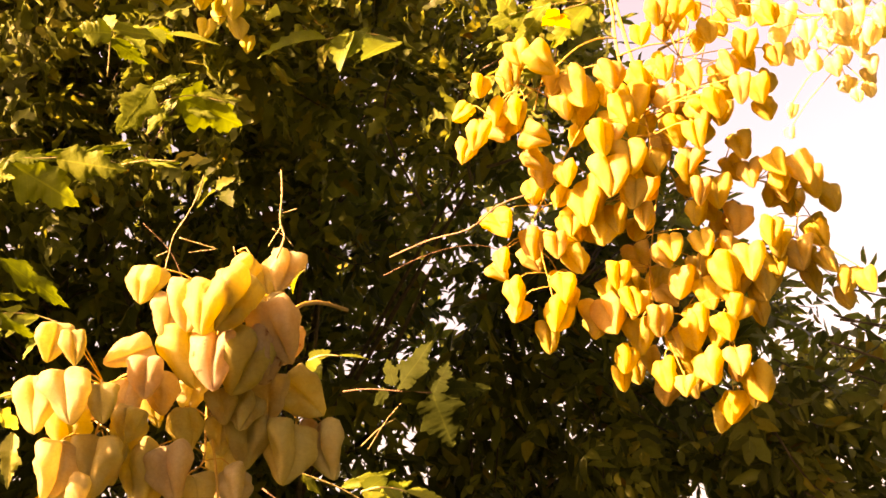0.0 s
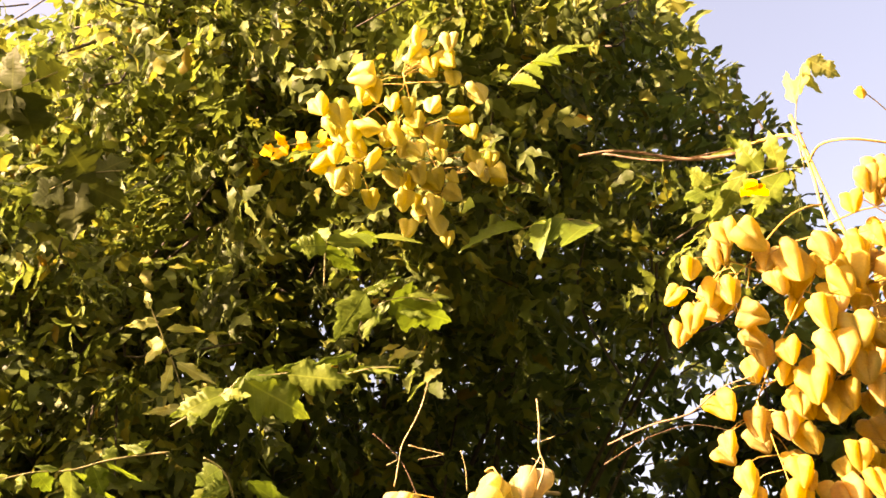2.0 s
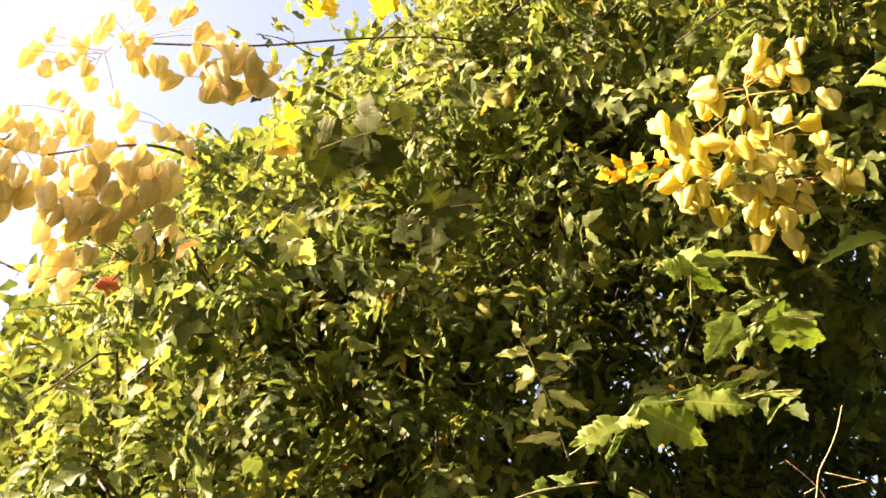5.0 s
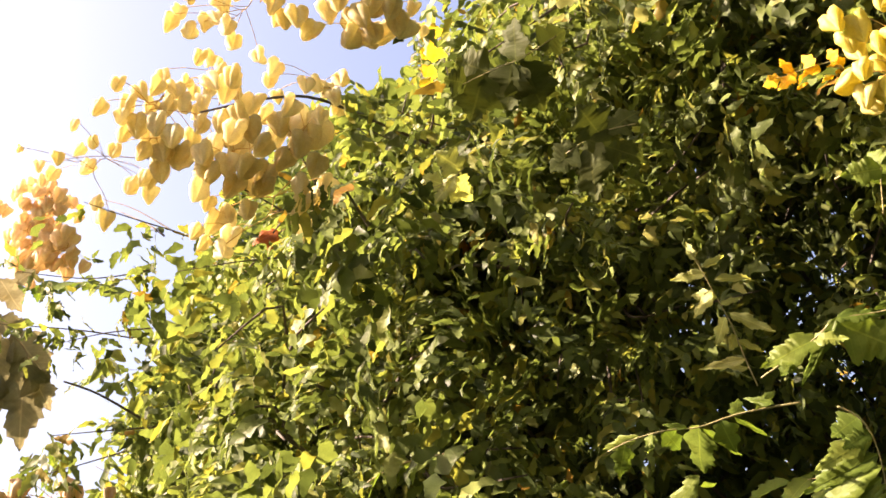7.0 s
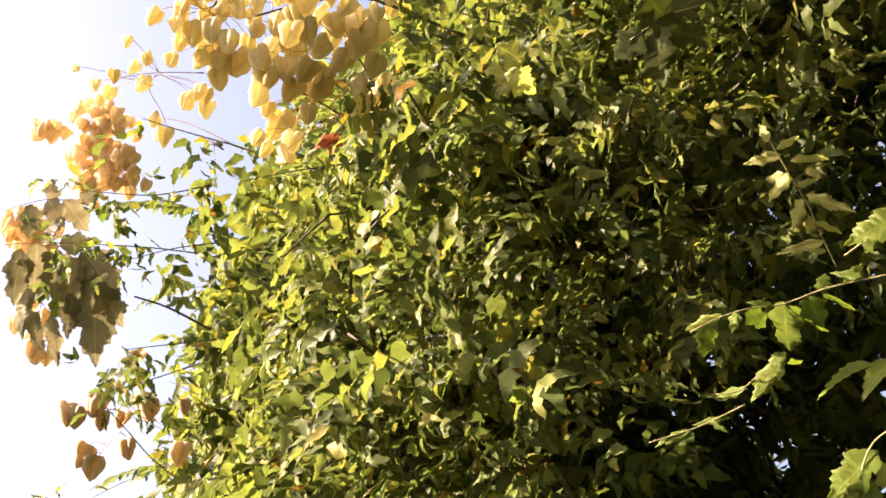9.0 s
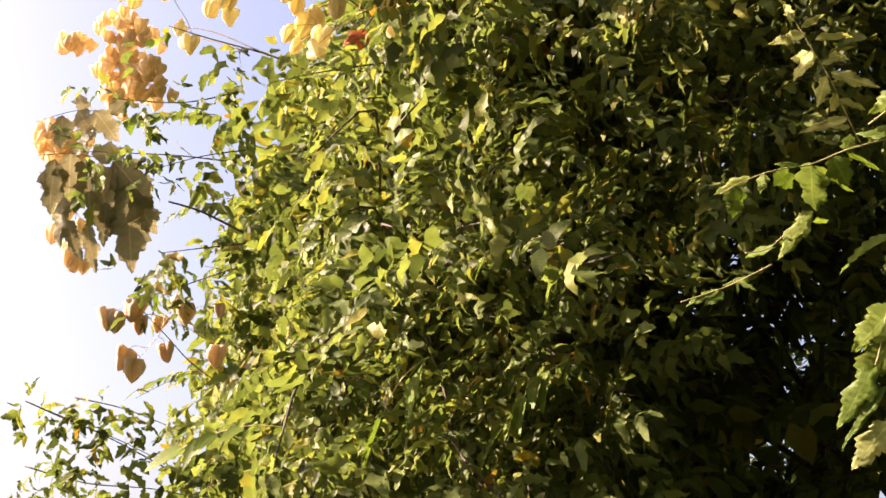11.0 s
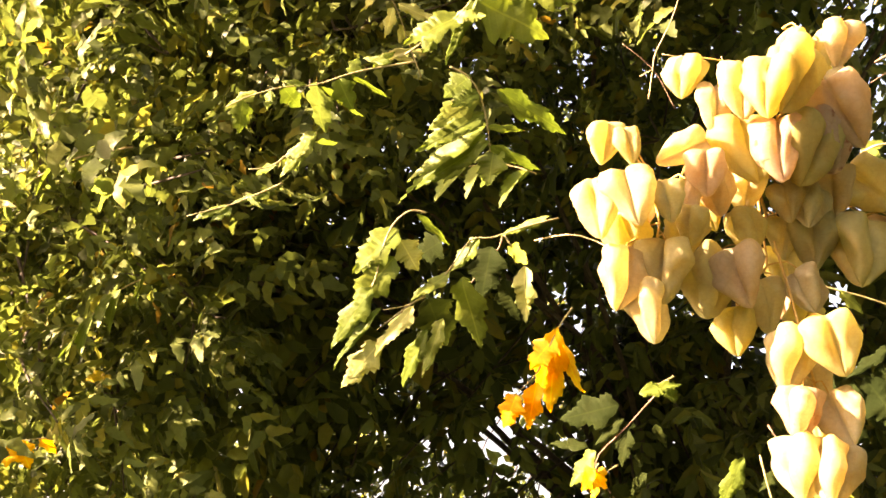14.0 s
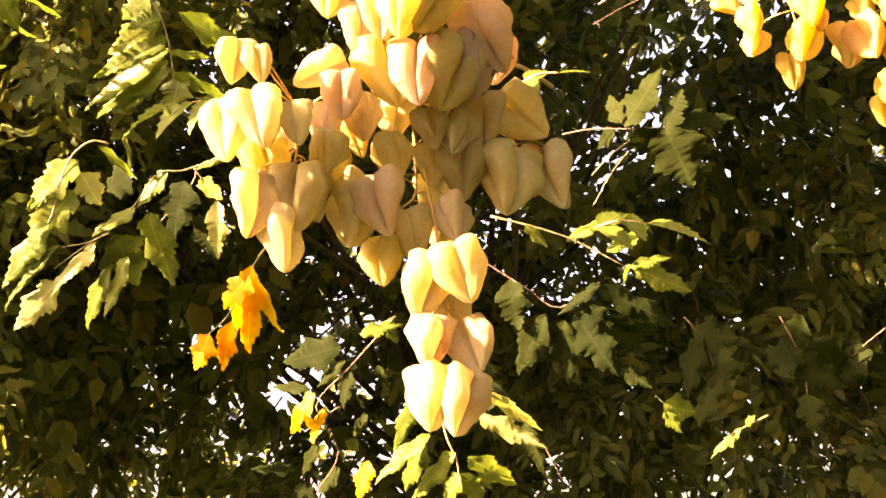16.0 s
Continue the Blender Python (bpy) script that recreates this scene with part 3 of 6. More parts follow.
compound_leaf((-0.096, 0.993, 1.803), (-0.053, 0.994, 1.800), 2, 0.043, "green", 0.50, 0.30)
leaf_spray([(0.299, 1.357, 2.668), (0.298, 1.310, 2.737), (0.323, 1.267, 2.805)], "pale", [
    ((0.305, 1.290, 2.768), (0.338, 1.253, 2.826), 0.024),
    ((0.334, 1.261, 2.816), (0.380, 1.280, 2.785), 0.029),
    ((0.322, 1.270, 2.801), (0.341, 1.297, 2.766), 0.020),
    ((0.303, 1.295, 2.760), (0.293, 1.286, 2.831), 0.022),
])
leaf_spray([(0.305, 1.395, 2.704), (0.239, 1.386, 2.704), (0.142, 1.385, 2.686)], "green", [
    ((0.276, 1.392, 2.702), (0.207, 1.421, 2.629), 0.042),
    ((0.239, 1.386, 2.704), (0.205, 1.370, 2.773), 0.038),
    ((0.211, 1.384, 2.702), (0.136, 1.440, 2.656), 0.042),
    ((0.171, 1.386, 2.691), (0.103, 1.403, 2.683), 0.038),
    ((0.267, 1.391, 2.702), (0.257, 1.347, 2.755), 0.034),
    ((0.152, 1.386, 2.687), (0.121, 1.376, 2.732), 0.032),
])
leaf_spray([(0.268, 1.352, 2.670), (0.225, 1.352, 2.661)], "orange", [
    ((0.206, 1.353, 2.657), (0.240, 1.398, 2.650), 0.028),
    ((0.220, 1.353, 2.659), (0.191, 1.372, 2.648), 0.024),
])
leaf_spray([(-0.474, 1.319, 2.880), (-0.529, 1.304, 2.877), (-0.595, 1.291, 2.866)], "orange", [
    ((-0.489, 1.314, 2.880), (-0.528, 1.317, 2.849), 0.021),
    ((-0.499, 1.311, 2.880), (-0.512, 1.305, 2.904), 0.019),
    ((-0.529, 1.304, 2.877), (-0.572, 1.338, 2.871), 0.025),
    ((-0.534, 1.302, 2.877), (-0.552, 1.293, 2.901), 0.021),
    ((-0.565, 1.297, 2.870), (-0.596, 1.293, 2.845), 0.025),
    ((-0.569, 1.295, 2.872), (-0.583, 1.270, 2.882), 0.021),
    ((-0.590, 1.292, 2.867), (-0.623, 1.300, 2.868), 0.023),
])
leaf_spray([(-0.203, 1.105, 1.869), (-0.137, 1.128, 1.846), (-0.082, 1.151, 1.813)], "green", [
    ((-0.130, 1.130, 1.845), (-0.070, 1.133, 1.858), 0.012),
    ((-0.096, 1.143, 1.828), (-0.055, 1.142, 1.853), 0.019),
    ((-0.077, 1.153, 1.813), (-0.039, 1.144, 1.817), 0.012),
    ((-0.073, 1.154, 1.810), (-0.019, 1.172, 1.785), 0.023),
    ((-0.077, 1.153, 1.813), (-0.095, 1.187, 1.809), 0.015),
    ((-0.171, 1.116, 1.858), (-0.153, 1.128, 1.835), 0.011),
])

leaf_spray([(-0.679, 1.268, 2.304), (-0.686, 1.246, 2.340), (-0.692, 1.220, 2.382), (-0.702, 1.194, 2.418), (-0.712, 1.167, 2.453), (-0.718, 1.150, 2.474)], "pale", [
    ((-0.716, 1.158, 2.463), (-0.723, 1.153, 2.492), 0.014),
    ((-0.708, 1.173, 2.446), (-0.760, 1.178, 2.452), 0.016),
    ((-0.709, 1.168, 2.453), (-0.679, 1.188, 2.480), 0.011),
    ((-0.696, 1.183, 2.436), (-0.650, 1.221, 2.458), 0.016),
    ((-0.704, 1.190, 2.423), (-0.748, 1.213, 2.404), 0.023),
    ((-0.701, 1.195, 2.416), (-0.747, 1.205, 2.437), 0.020),
    ((-0.688, 1.213, 2.394), (-0.634, 1.227, 2.359), 0.017),
    ((-0.697, 1.213, 2.390), (-0.724, 1.230, 2.359), 0.022),
    ((-0.689, 1.229, 2.368), (-0.717, 1.261, 2.363), 0.017),
    ((-0.689, 1.233, 2.361), (-0.659, 1.264, 2.353), 0.011),
    ((-0.687, 1.247, 2.338), (-0.756, 1.258, 2.342), 0.014),
    ((-0.687, 1.254, 2.326), (-0.707, 1.233, 2.324), 0.009),
    ((-0.698, 1.202, 2.407), (-0.669, 1.212, 2.415), 0.009),
])
leaf_spray([(-0.615, 1.068, 2.210), (-0.574, 1.070, 2.232), (-0.543, 1.068, 2.249), (-0.519, 1.066, 2.264), (-0.477, 1.074, 2.266), (-0.436, 1.080, 2.268), (-0.396, 1.090, 2.262)], "green", [
    ((-0.543, 1.069, 2.248), (-0.612, 1.060, 2.214), 0.034),
    ((-0.519, 1.066, 2.264), (-0.581, 1.094, 2.203), 0.018),
    ((-0.521, 1.067, 2.262), (-0.446, 1.117, 2.221), 0.055),
    ((-0.464, 1.077, 2.265), (-0.380, 1.080, 2.243), 0.035),
    ((-0.519, 1.066, 2.264), (-0.465, 1.068, 2.265), 0.018),
    ((-0.574, 1.071, 2.228), (-0.593, 1.071, 2.207), 0.021),
    ((-0.435, 1.079, 2.272), (-0.379, 1.106, 2.300), 0.011),
    ((-0.476, 1.072, 2.270), (-0.428, 1.094, 2.292), 0.008),
    ((-0.550, 1.068, 2.247), (-0.508, 1.071, 2.235), 0.018),
])
leaf_spray([(-0.401, 1.125, 2.281), (-0.365, 1.126, 2.285), (-0.331, 1.131, 2.283)], "green", [
    ((-0.394, 1.125, 2.282), (-0.330, 1.149, 2.299), 0.010),
    ((-0.372, 1.126, 2.284), (-0.328, 1.123, 2.270), 0.007),
    ((-0.409, 1.126, 2.277), (-0.380, 1.136, 2.295), 0.009),
])
leaf_spray([(-0.417, 1.274, 2.421), (-0.423, 1.263, 2.438), (-0.395, 1.251, 2.463), (-0.352, 1.249, 2.472), (-0.300, 1.260, 2.462)], "green", [
    ((-0.406, 1.238, 2.482), (-0.460, 1.253, 2.420), 0.051),
    ((-0.395, 1.256, 2.456), (-0.416, 1.254, 2.416), 0.018),
    ((-0.373, 1.250, 2.469), (-0.414, 1.290, 2.449), 0.021),
    ((-0.373, 1.248, 2.471), (-0.287, 1.330, 2.463), 0.058),
    ((-0.357, 1.260, 2.455), (-0.311, 1.263, 2.438), 0.012),
    ((-0.406, 1.238, 2.482), (-0.344, 1.227, 2.493), 0.015),
    ((-0.341, 1.251, 2.471), (-0.281, 1.282, 2.490), 0.030),
    ((-0.392, 1.265, 2.442), (-0.377, 1.287, 2.461), 0.012),
])
leaf_spray([(-0.466, 1.220, 2.496), (-0.457, 1.195, 2.534), (-0.450, 1.182, 2.554)], "green", [
    ((-0.452, 1.186, 2.547), (-0.506, 1.174, 2.544), 0.036),
    ((-0.451, 1.184, 2.550), (-0.389, 1.218, 2.571), 0.030),
    ((-0.454, 1.191, 2.540), (-0.414, 1.229, 2.512), 0.028),
    ((-0.450, 1.182, 2.554), (-0.467, 1.181, 2.579), 0.025),
])
# shaded leaf mass, its shade carried by the leaf colour
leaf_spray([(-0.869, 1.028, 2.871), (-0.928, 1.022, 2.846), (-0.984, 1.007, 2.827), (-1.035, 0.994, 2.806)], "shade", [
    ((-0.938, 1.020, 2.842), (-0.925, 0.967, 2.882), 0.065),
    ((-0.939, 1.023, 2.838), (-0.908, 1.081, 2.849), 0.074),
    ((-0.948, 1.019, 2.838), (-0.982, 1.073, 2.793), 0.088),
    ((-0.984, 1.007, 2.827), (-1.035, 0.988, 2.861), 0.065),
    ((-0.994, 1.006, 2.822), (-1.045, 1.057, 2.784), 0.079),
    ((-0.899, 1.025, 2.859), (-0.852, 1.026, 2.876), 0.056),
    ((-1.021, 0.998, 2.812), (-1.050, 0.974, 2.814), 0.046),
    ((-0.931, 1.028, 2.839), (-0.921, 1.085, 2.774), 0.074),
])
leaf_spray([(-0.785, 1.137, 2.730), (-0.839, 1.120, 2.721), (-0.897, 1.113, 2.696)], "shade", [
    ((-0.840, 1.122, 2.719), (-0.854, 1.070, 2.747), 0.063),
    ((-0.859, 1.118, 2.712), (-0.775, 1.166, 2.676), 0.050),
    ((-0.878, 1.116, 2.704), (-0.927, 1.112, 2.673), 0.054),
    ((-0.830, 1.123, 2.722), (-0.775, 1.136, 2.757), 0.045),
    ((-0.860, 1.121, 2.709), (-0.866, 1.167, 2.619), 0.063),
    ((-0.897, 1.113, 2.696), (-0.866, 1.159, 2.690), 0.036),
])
leaf_spray([(-1.022, 1.010, 2.643), (-1.045, 1.009, 2.626), (-1.070, 1.000, 2.615)], "pale", [
    ((-1.026, 1.009, 2.641), (-1.053, 0.970, 2.657), 0.044),
    ((-1.036, 1.011, 2.630), (-1.079, 1.006, 2.596), 0.040),
    ((-1.049, 1.007, 2.625), (-1.033, 1.064, 2.615), 0.044),
    ((-1.058, 1.005, 2.620), (-1.084, 0.985, 2.631), 0.026),
])
leaf_spray([(-1.274, 1.159, 3.241), (-1.289, 1.210, 3.191), (-1.313, 1.253, 3.137)], "yellow", [
    ((-1.278, 1.185, 3.218), (-1.231, 1.202, 3.230), 0.043),
    ((-1.288, 1.206, 3.194), (-1.244, 1.247, 3.198), 0.035),
    ((-1.300, 1.228, 3.168), (-1.278, 1.271, 3.174), 0.028),
    ((-1.309, 1.243, 3.150), (-1.270, 1.270, 3.127), 0.028),
])
leaf_spray([(-1.078, 1.070, 3.346), (-1.126, 1.064, 3.326), (-1.156, 1.088, 3.294)], "yellow", [
    ((-1.126, 1.064, 3.326), (-1.167, 1.107, 3.320), 0.056),
    ((-1.109, 1.068, 3.332), (-1.099, 1.095, 3.294), 0.035),
])
leaf_spray([(-0.973, 1.122, 3.357), (-1.000, 1.124, 3.345), (-1.019, 1.139, 3.325)], "yellow", [
    ((-1.001, 1.121, 3.347), (-1.031, 1.163, 3.331), 0.053),
    ((-0.988, 1.125, 3.349), (-1.007, 1.170, 3.343), 0.039),
])
leaf_spray([(-1.472, 1.829, 3.221), (-1.515, 1.817, 3.203), (-1.556, 1.801, 3.191)], "orange", [
    ((-1.513, 1.819, 3.203), (-1.578, 1.800, 3.141), 0.053),
    ((-1.507, 1.826, 3.199), (-1.523, 1.886, 3.155), 0.048),
    ((-1.528, 1.805, 3.208), (-1.488, 1.852, 3.182), 0.039),
    ((-1.536, 1.809, 3.197), (-1.575, 1.845, 3.144), 0.042),
])
leaf_spray([(-1.377, 0.999, 2.636), (-1.394, 0.991, 2.626)], "russet", [
    ((-1.389, 0.992, 2.630), (-1.414, 0.961, 2.601), 0.033),
    ((-1.394, 0.991, 2.626), (-1.399, 0.988, 2.593), 0.028),
])
leaf_spray([(-1.364, 1.359, 1.865), (-1.395, 1.337, 1.859), (-1.433, 1.309, 1.852)], "orange", [
    ((-1.399, 1.335, 1.858), (-1.381, 1.345, 1.815), 0.033),
    ((-1.426, 1.315, 1.853), (-1.456, 1.341, 1.817), 0.031),
    ((-1.407, 1.330, 1.854), (-1.409, 1.324, 1.817), 0.028),
    ((-1.372, 1.354, 1.863), (-1.372, 1.387, 1.842), 0.024),
])
leaf_spray([(-0.461, 1.273, 1.739), (-0.468, 1.273, 1.730)], "orange", [
    ((-0.468, 1.272, 1.732), (-0.488, 1.303, 1.714), 0.022),
    ((-0.465, 1.274, 1.730), (-0.468, 1.309, 1.711), 0.019),
])
leaf_spray([(-1.354, 1.482, 2.008), (-1.369, 1.473, 1.993)], "yellow", [
    ((-1.366, 1.476, 1.996), (-1.390, 1.457, 1.984), 0.018),
    ((-1.364, 1.478, 1.994), (-1.359, 1.488, 1.970), 0.020),
])
# leaves low in the crown, coloured dark to stand for shade
leaf_spray([(-0.266, 1.378, 1.916), (-0.216, 1.397, 1.877), (-0.178, 1.410, 1.850), (-0.126, 1.407, 1.875)], "deep_shade", [
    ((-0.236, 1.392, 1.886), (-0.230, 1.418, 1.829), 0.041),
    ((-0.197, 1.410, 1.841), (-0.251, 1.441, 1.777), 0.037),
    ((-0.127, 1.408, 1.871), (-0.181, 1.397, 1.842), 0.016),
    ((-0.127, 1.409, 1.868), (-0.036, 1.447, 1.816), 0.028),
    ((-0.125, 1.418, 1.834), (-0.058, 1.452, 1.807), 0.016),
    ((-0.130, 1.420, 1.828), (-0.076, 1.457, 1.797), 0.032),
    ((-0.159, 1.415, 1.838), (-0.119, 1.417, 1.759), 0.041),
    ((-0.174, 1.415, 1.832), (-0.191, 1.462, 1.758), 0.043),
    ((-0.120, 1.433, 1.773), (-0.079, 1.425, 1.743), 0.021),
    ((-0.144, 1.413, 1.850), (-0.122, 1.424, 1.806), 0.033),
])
leaf_spray([(-0.271, 1.311, 1.773), (-0.250, 1.323, 1.734), (-0.211, 1.336, 1.687), (-0.187, 1.347, 1.629)], "deep_shade", [
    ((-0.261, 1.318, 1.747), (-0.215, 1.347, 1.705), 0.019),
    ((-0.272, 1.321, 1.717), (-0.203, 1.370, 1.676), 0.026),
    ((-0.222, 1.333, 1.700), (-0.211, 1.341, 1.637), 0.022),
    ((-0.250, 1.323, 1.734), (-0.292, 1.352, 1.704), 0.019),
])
leaf_spray([(-0.079, 1.491, 1.743), (-0.067, 1.494, 1.728)], "green", [
    ((-0.070, 1.493, 1.729), (-0.030, 1.505, 1.718), 0.033),
    ((-0.070, 1.495, 1.721), (-0.056, 1.496, 1.692), 0.019),
])
leaf_spray([(0.052, 1.494, 1.704), (0.017, 1.498, 1.691), (-0.013, 1.501, 1.674)], "green", [
    ((0.017, 1.498, 1.692), (-0.024, 1.500, 1.662), 0.011),
    ((0.024, 1.497, 1.696), (0.038, 1.484, 1.704), 0.011),
    ((0.002, 1.499, 1.683), (0.006, 1.485, 1.667), 0.010),
])
leaf_spray([(0.121, 1.858, 1.909), (0.144, 1.871, 1.835), (0.142, 1.883, 1.766)], "deep_shade", [
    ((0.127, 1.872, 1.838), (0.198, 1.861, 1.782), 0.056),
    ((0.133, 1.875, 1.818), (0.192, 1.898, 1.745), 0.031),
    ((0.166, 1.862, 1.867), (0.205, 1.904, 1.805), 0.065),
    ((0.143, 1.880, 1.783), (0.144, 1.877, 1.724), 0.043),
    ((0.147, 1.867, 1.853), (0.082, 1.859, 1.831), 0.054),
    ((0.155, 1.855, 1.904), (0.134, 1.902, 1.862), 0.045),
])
leaf_spray([(-0.027, 1.812, 1.917), (0.001, 1.823, 1.870), (0.009, 1.834, 1.808)], "deep_shade", [
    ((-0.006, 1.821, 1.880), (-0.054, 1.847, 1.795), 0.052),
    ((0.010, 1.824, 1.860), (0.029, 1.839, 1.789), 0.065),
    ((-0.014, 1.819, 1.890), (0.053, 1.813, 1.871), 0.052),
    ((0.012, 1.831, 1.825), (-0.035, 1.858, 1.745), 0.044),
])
leaf_spray([(0.281, 1.893, 1.878), (0.246, 1.904, 1.857), (0.217, 1.913, 1.835)], "deep_shade", [
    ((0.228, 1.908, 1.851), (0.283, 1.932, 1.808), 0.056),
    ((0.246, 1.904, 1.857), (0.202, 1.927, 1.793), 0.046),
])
leaf_spray([(-0.506, 0.938, 2.094), (-0.493, 0.948, 2.087), (-0.485, 0.960, 2.075), (-0.482, 0.975, 2.053), (-0.484, 0.990, 2.026), (-0.485, 0.994, 2.018)], "green", [
    ((-0.490, 0.951, 2.085), (-0.521, 0.954, 2.070), 0.025),
    ((-0.486, 0.964, 2.068), (-0.544, 0.966, 2.042), 0.026),
    ((-0.485, 0.974, 2.053), (-0.563, 0.985, 2.029), 0.022),
    ((-0.486, 0.981, 2.041), (-0.575, 0.970, 2.000), 0.024),
    ((-0.487, 0.985, 2.032), (-0.542, 0.991, 1.995), 0.020),
    ((-0.486, 0.989, 2.026), (-0.571, 0.983, 1.991), 0.021),
    ((-0.485, 0.961, 2.073), (-0.512, 0.952, 2.054), 0.019),
    ((-0.464, 0.970, 2.073), (-0.408, 1.022, 2.035), 0.021),
    ((-0.483, 0.982, 2.041), (-0.449, 1.009, 2.044), 0.008),
    ((-0.485, 0.991, 2.023), (-0.443, 1.040, 2.008), 0.012),
])
# leaf east of the low cluster, its shade painted by the dark colour
leaf_spray([(-0.127, 1.135, 1.956), (-0.098, 1.136, 1.957), (-0.059, 1.139, 1.952), (-0.026, 1.140, 1.948)], "deep_shade", [
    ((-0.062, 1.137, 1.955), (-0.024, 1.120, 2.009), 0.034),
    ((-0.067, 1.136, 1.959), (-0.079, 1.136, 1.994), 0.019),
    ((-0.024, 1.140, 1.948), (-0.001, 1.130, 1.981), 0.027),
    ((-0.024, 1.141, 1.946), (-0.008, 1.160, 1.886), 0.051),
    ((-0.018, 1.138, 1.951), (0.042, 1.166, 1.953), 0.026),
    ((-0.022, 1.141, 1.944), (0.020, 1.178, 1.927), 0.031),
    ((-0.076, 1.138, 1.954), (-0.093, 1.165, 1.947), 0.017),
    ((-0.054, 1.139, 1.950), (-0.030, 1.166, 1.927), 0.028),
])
leaf_spray([(-0.488, 0.998, 2.030), (-0.485, 1.003, 2.024)], "green", [
    ((-0.484, 1.003, 2.025), (-0.492, 1.008, 1.984), 0.032),
])
leaf_spray([(-0.536, 0.918, 2.096), (-0.566, 0.908, 2.092), (-0.598, 0.896, 2.085), (-0.631, 0.885, 2.074), (-0.661, 0.870, 2.070), (-0.692, 0.857, 2.060), (-0.714, 0.850, 2.049)], "green", [
    ((-0.631, 0.885, 2.074), (-0.649, 0.930, 2.042), 0.036),
    ((-0.610, 0.893, 2.080), (-0.604, 0.910, 2.051), 0.026),
    ((-0.596, 0.898, 2.084), (-0.590, 0.895, 2.102), 0.014),
    ((-0.629, 0.887, 2.074), (-0.608, 0.952, 2.060), 0.006),
    ((-0.596, 0.898, 2.084), (-0.578, 0.950, 2.072), 0.006),
    ((-0.686, 0.859, 2.064), (-0.734, 0.874, 2.062), 0.011),
    ((-0.698, 0.856, 2.055), (-0.712, 0.871, 2.028), 0.018),
    ((-0.661, 0.870, 2.070), (-0.653, 0.893, 2.056), 0.019),
    ((-0.576, 0.903, 2.091), (-0.558, 0.920, 2.117), 0.009),
    ((-0.560, 0.908, 2.095), (-0.586, 0.897, 2.104), 0.009),
    ((-0.641, 0.880, 2.073), (-0.658, 0.863, 2.075), 0.007),
    ((-0.672, 0.866, 2.067), (-0.682, 0.873, 2.050), 0.013),
])
leaf_spray([(-0.641, 0.907, 2.032), (-0.665, 0.903, 2.016), (-0.688, 0.898, 1.999), (-0.708, 0.887, 1.995)], "green", [
    ((-0.643, 0.906, 2.031), (-0.678, 0.895, 1.987), 0.020),
    ((-0.644, 0.906, 2.029), (-0.669, 0.912, 1.997), 0.008),
    ((-0.682, 0.901, 2.000), (-0.726, 0.914, 2.008), 0.010),
    ((-0.644, 0.910, 2.024), (-0.636, 0.949, 2.036), 0.006),
    ((-0.677, 0.902, 2.005), (-0.670, 0.925, 2.004), 0.010),
])
leaf_spray([(-0.700, 0.941, 2.001), (-0.733, 0.929, 1.985), (-0.754, 0.920, 1.976), (-0.789, 0.901, 1.963)], "green", [
    ((-0.717, 0.937, 1.989), (-0.753, 0.926, 1.984), 0.008),
    ((-0.754, 0.920, 1.976), (-0.785, 0.904, 1.960), 0.010),
    ((-0.733, 0.929, 1.985), (-0.716, 0.927, 1.971), 0.007),
    ((-0.750, 0.923, 1.974), (-0.768, 0.912, 1.959), 0.012),
])
leaf_spray([(-0.437, 1.073, 1.966), (-0.472, 1.064, 1.959), (-0.507, 1.056, 1.949), (-0.529, 1.047, 1.946), (-0.556, 1.049, 1.916), (-0.592, 1.044, 1.885), (-0.624, 1.030, 1.876)], "green", [
    ((-0.521, 1.051, 1.947), (-0.555, 1.047, 1.917), 0.020),
    ((-0.555, 1.050, 1.914), (-0.593, 1.030, 1.885), 0.016),
    ((-0.543, 1.058, 1.907), (-0.545, 1.106, 1.839), 0.035),
    ((-0.585, 1.058, 1.854), (-0.630, 1.071, 1.803), 0.024),
    ((-0.568, 1.062, 1.865), (-0.595, 1.053, 1.808), 0.021),
    ((-0.535, 1.061, 1.907), (-0.567, 1.088, 1.889), 0.019),
    ((-0.448, 1.069, 1.968), (-0.511, 1.082, 1.961), 0.009),
])
leaf_spray([(-0.567, 1.017, 1.973), (-0.583, 1.009, 1.975), (-0.601, 1.006, 1.961), (-0.614, 1.009, 1.939), (-0.627, 1.016, 1.906), (-0.650, 1.019, 1.867)], "green", [
    ((-0.599, 1.009, 1.956), (-0.651, 1.017, 1.915), 0.035),
    ((-0.607, 1.018, 1.928), (-0.656, 1.026, 1.881), 0.036),
    ((-0.632, 1.018, 1.896), (-0.675, 1.005, 1.837), 0.027),
    ((-0.627, 1.029, 1.876), (-0.674, 1.003, 1.820), 0.012),
    ((-0.576, 1.014, 1.972), (-0.552, 1.049, 1.943), 0.008),
])
leaf_spray([(-0.581, 1.047, 1.890), (-0.597, 1.042, 1.882), (-0.632, 1.033, 1.856)], "pale", [
    ((-0.595, 1.044, 1.880), (-0.636, 1.026, 1.829), 0.025),
    ((-0.632, 1.038, 1.841), (-0.669, 1.023, 1.797), 0.029),
    ((-0.596, 1.016, 1.945), (-0.583, 1.031, 1.914), 0.026),
])
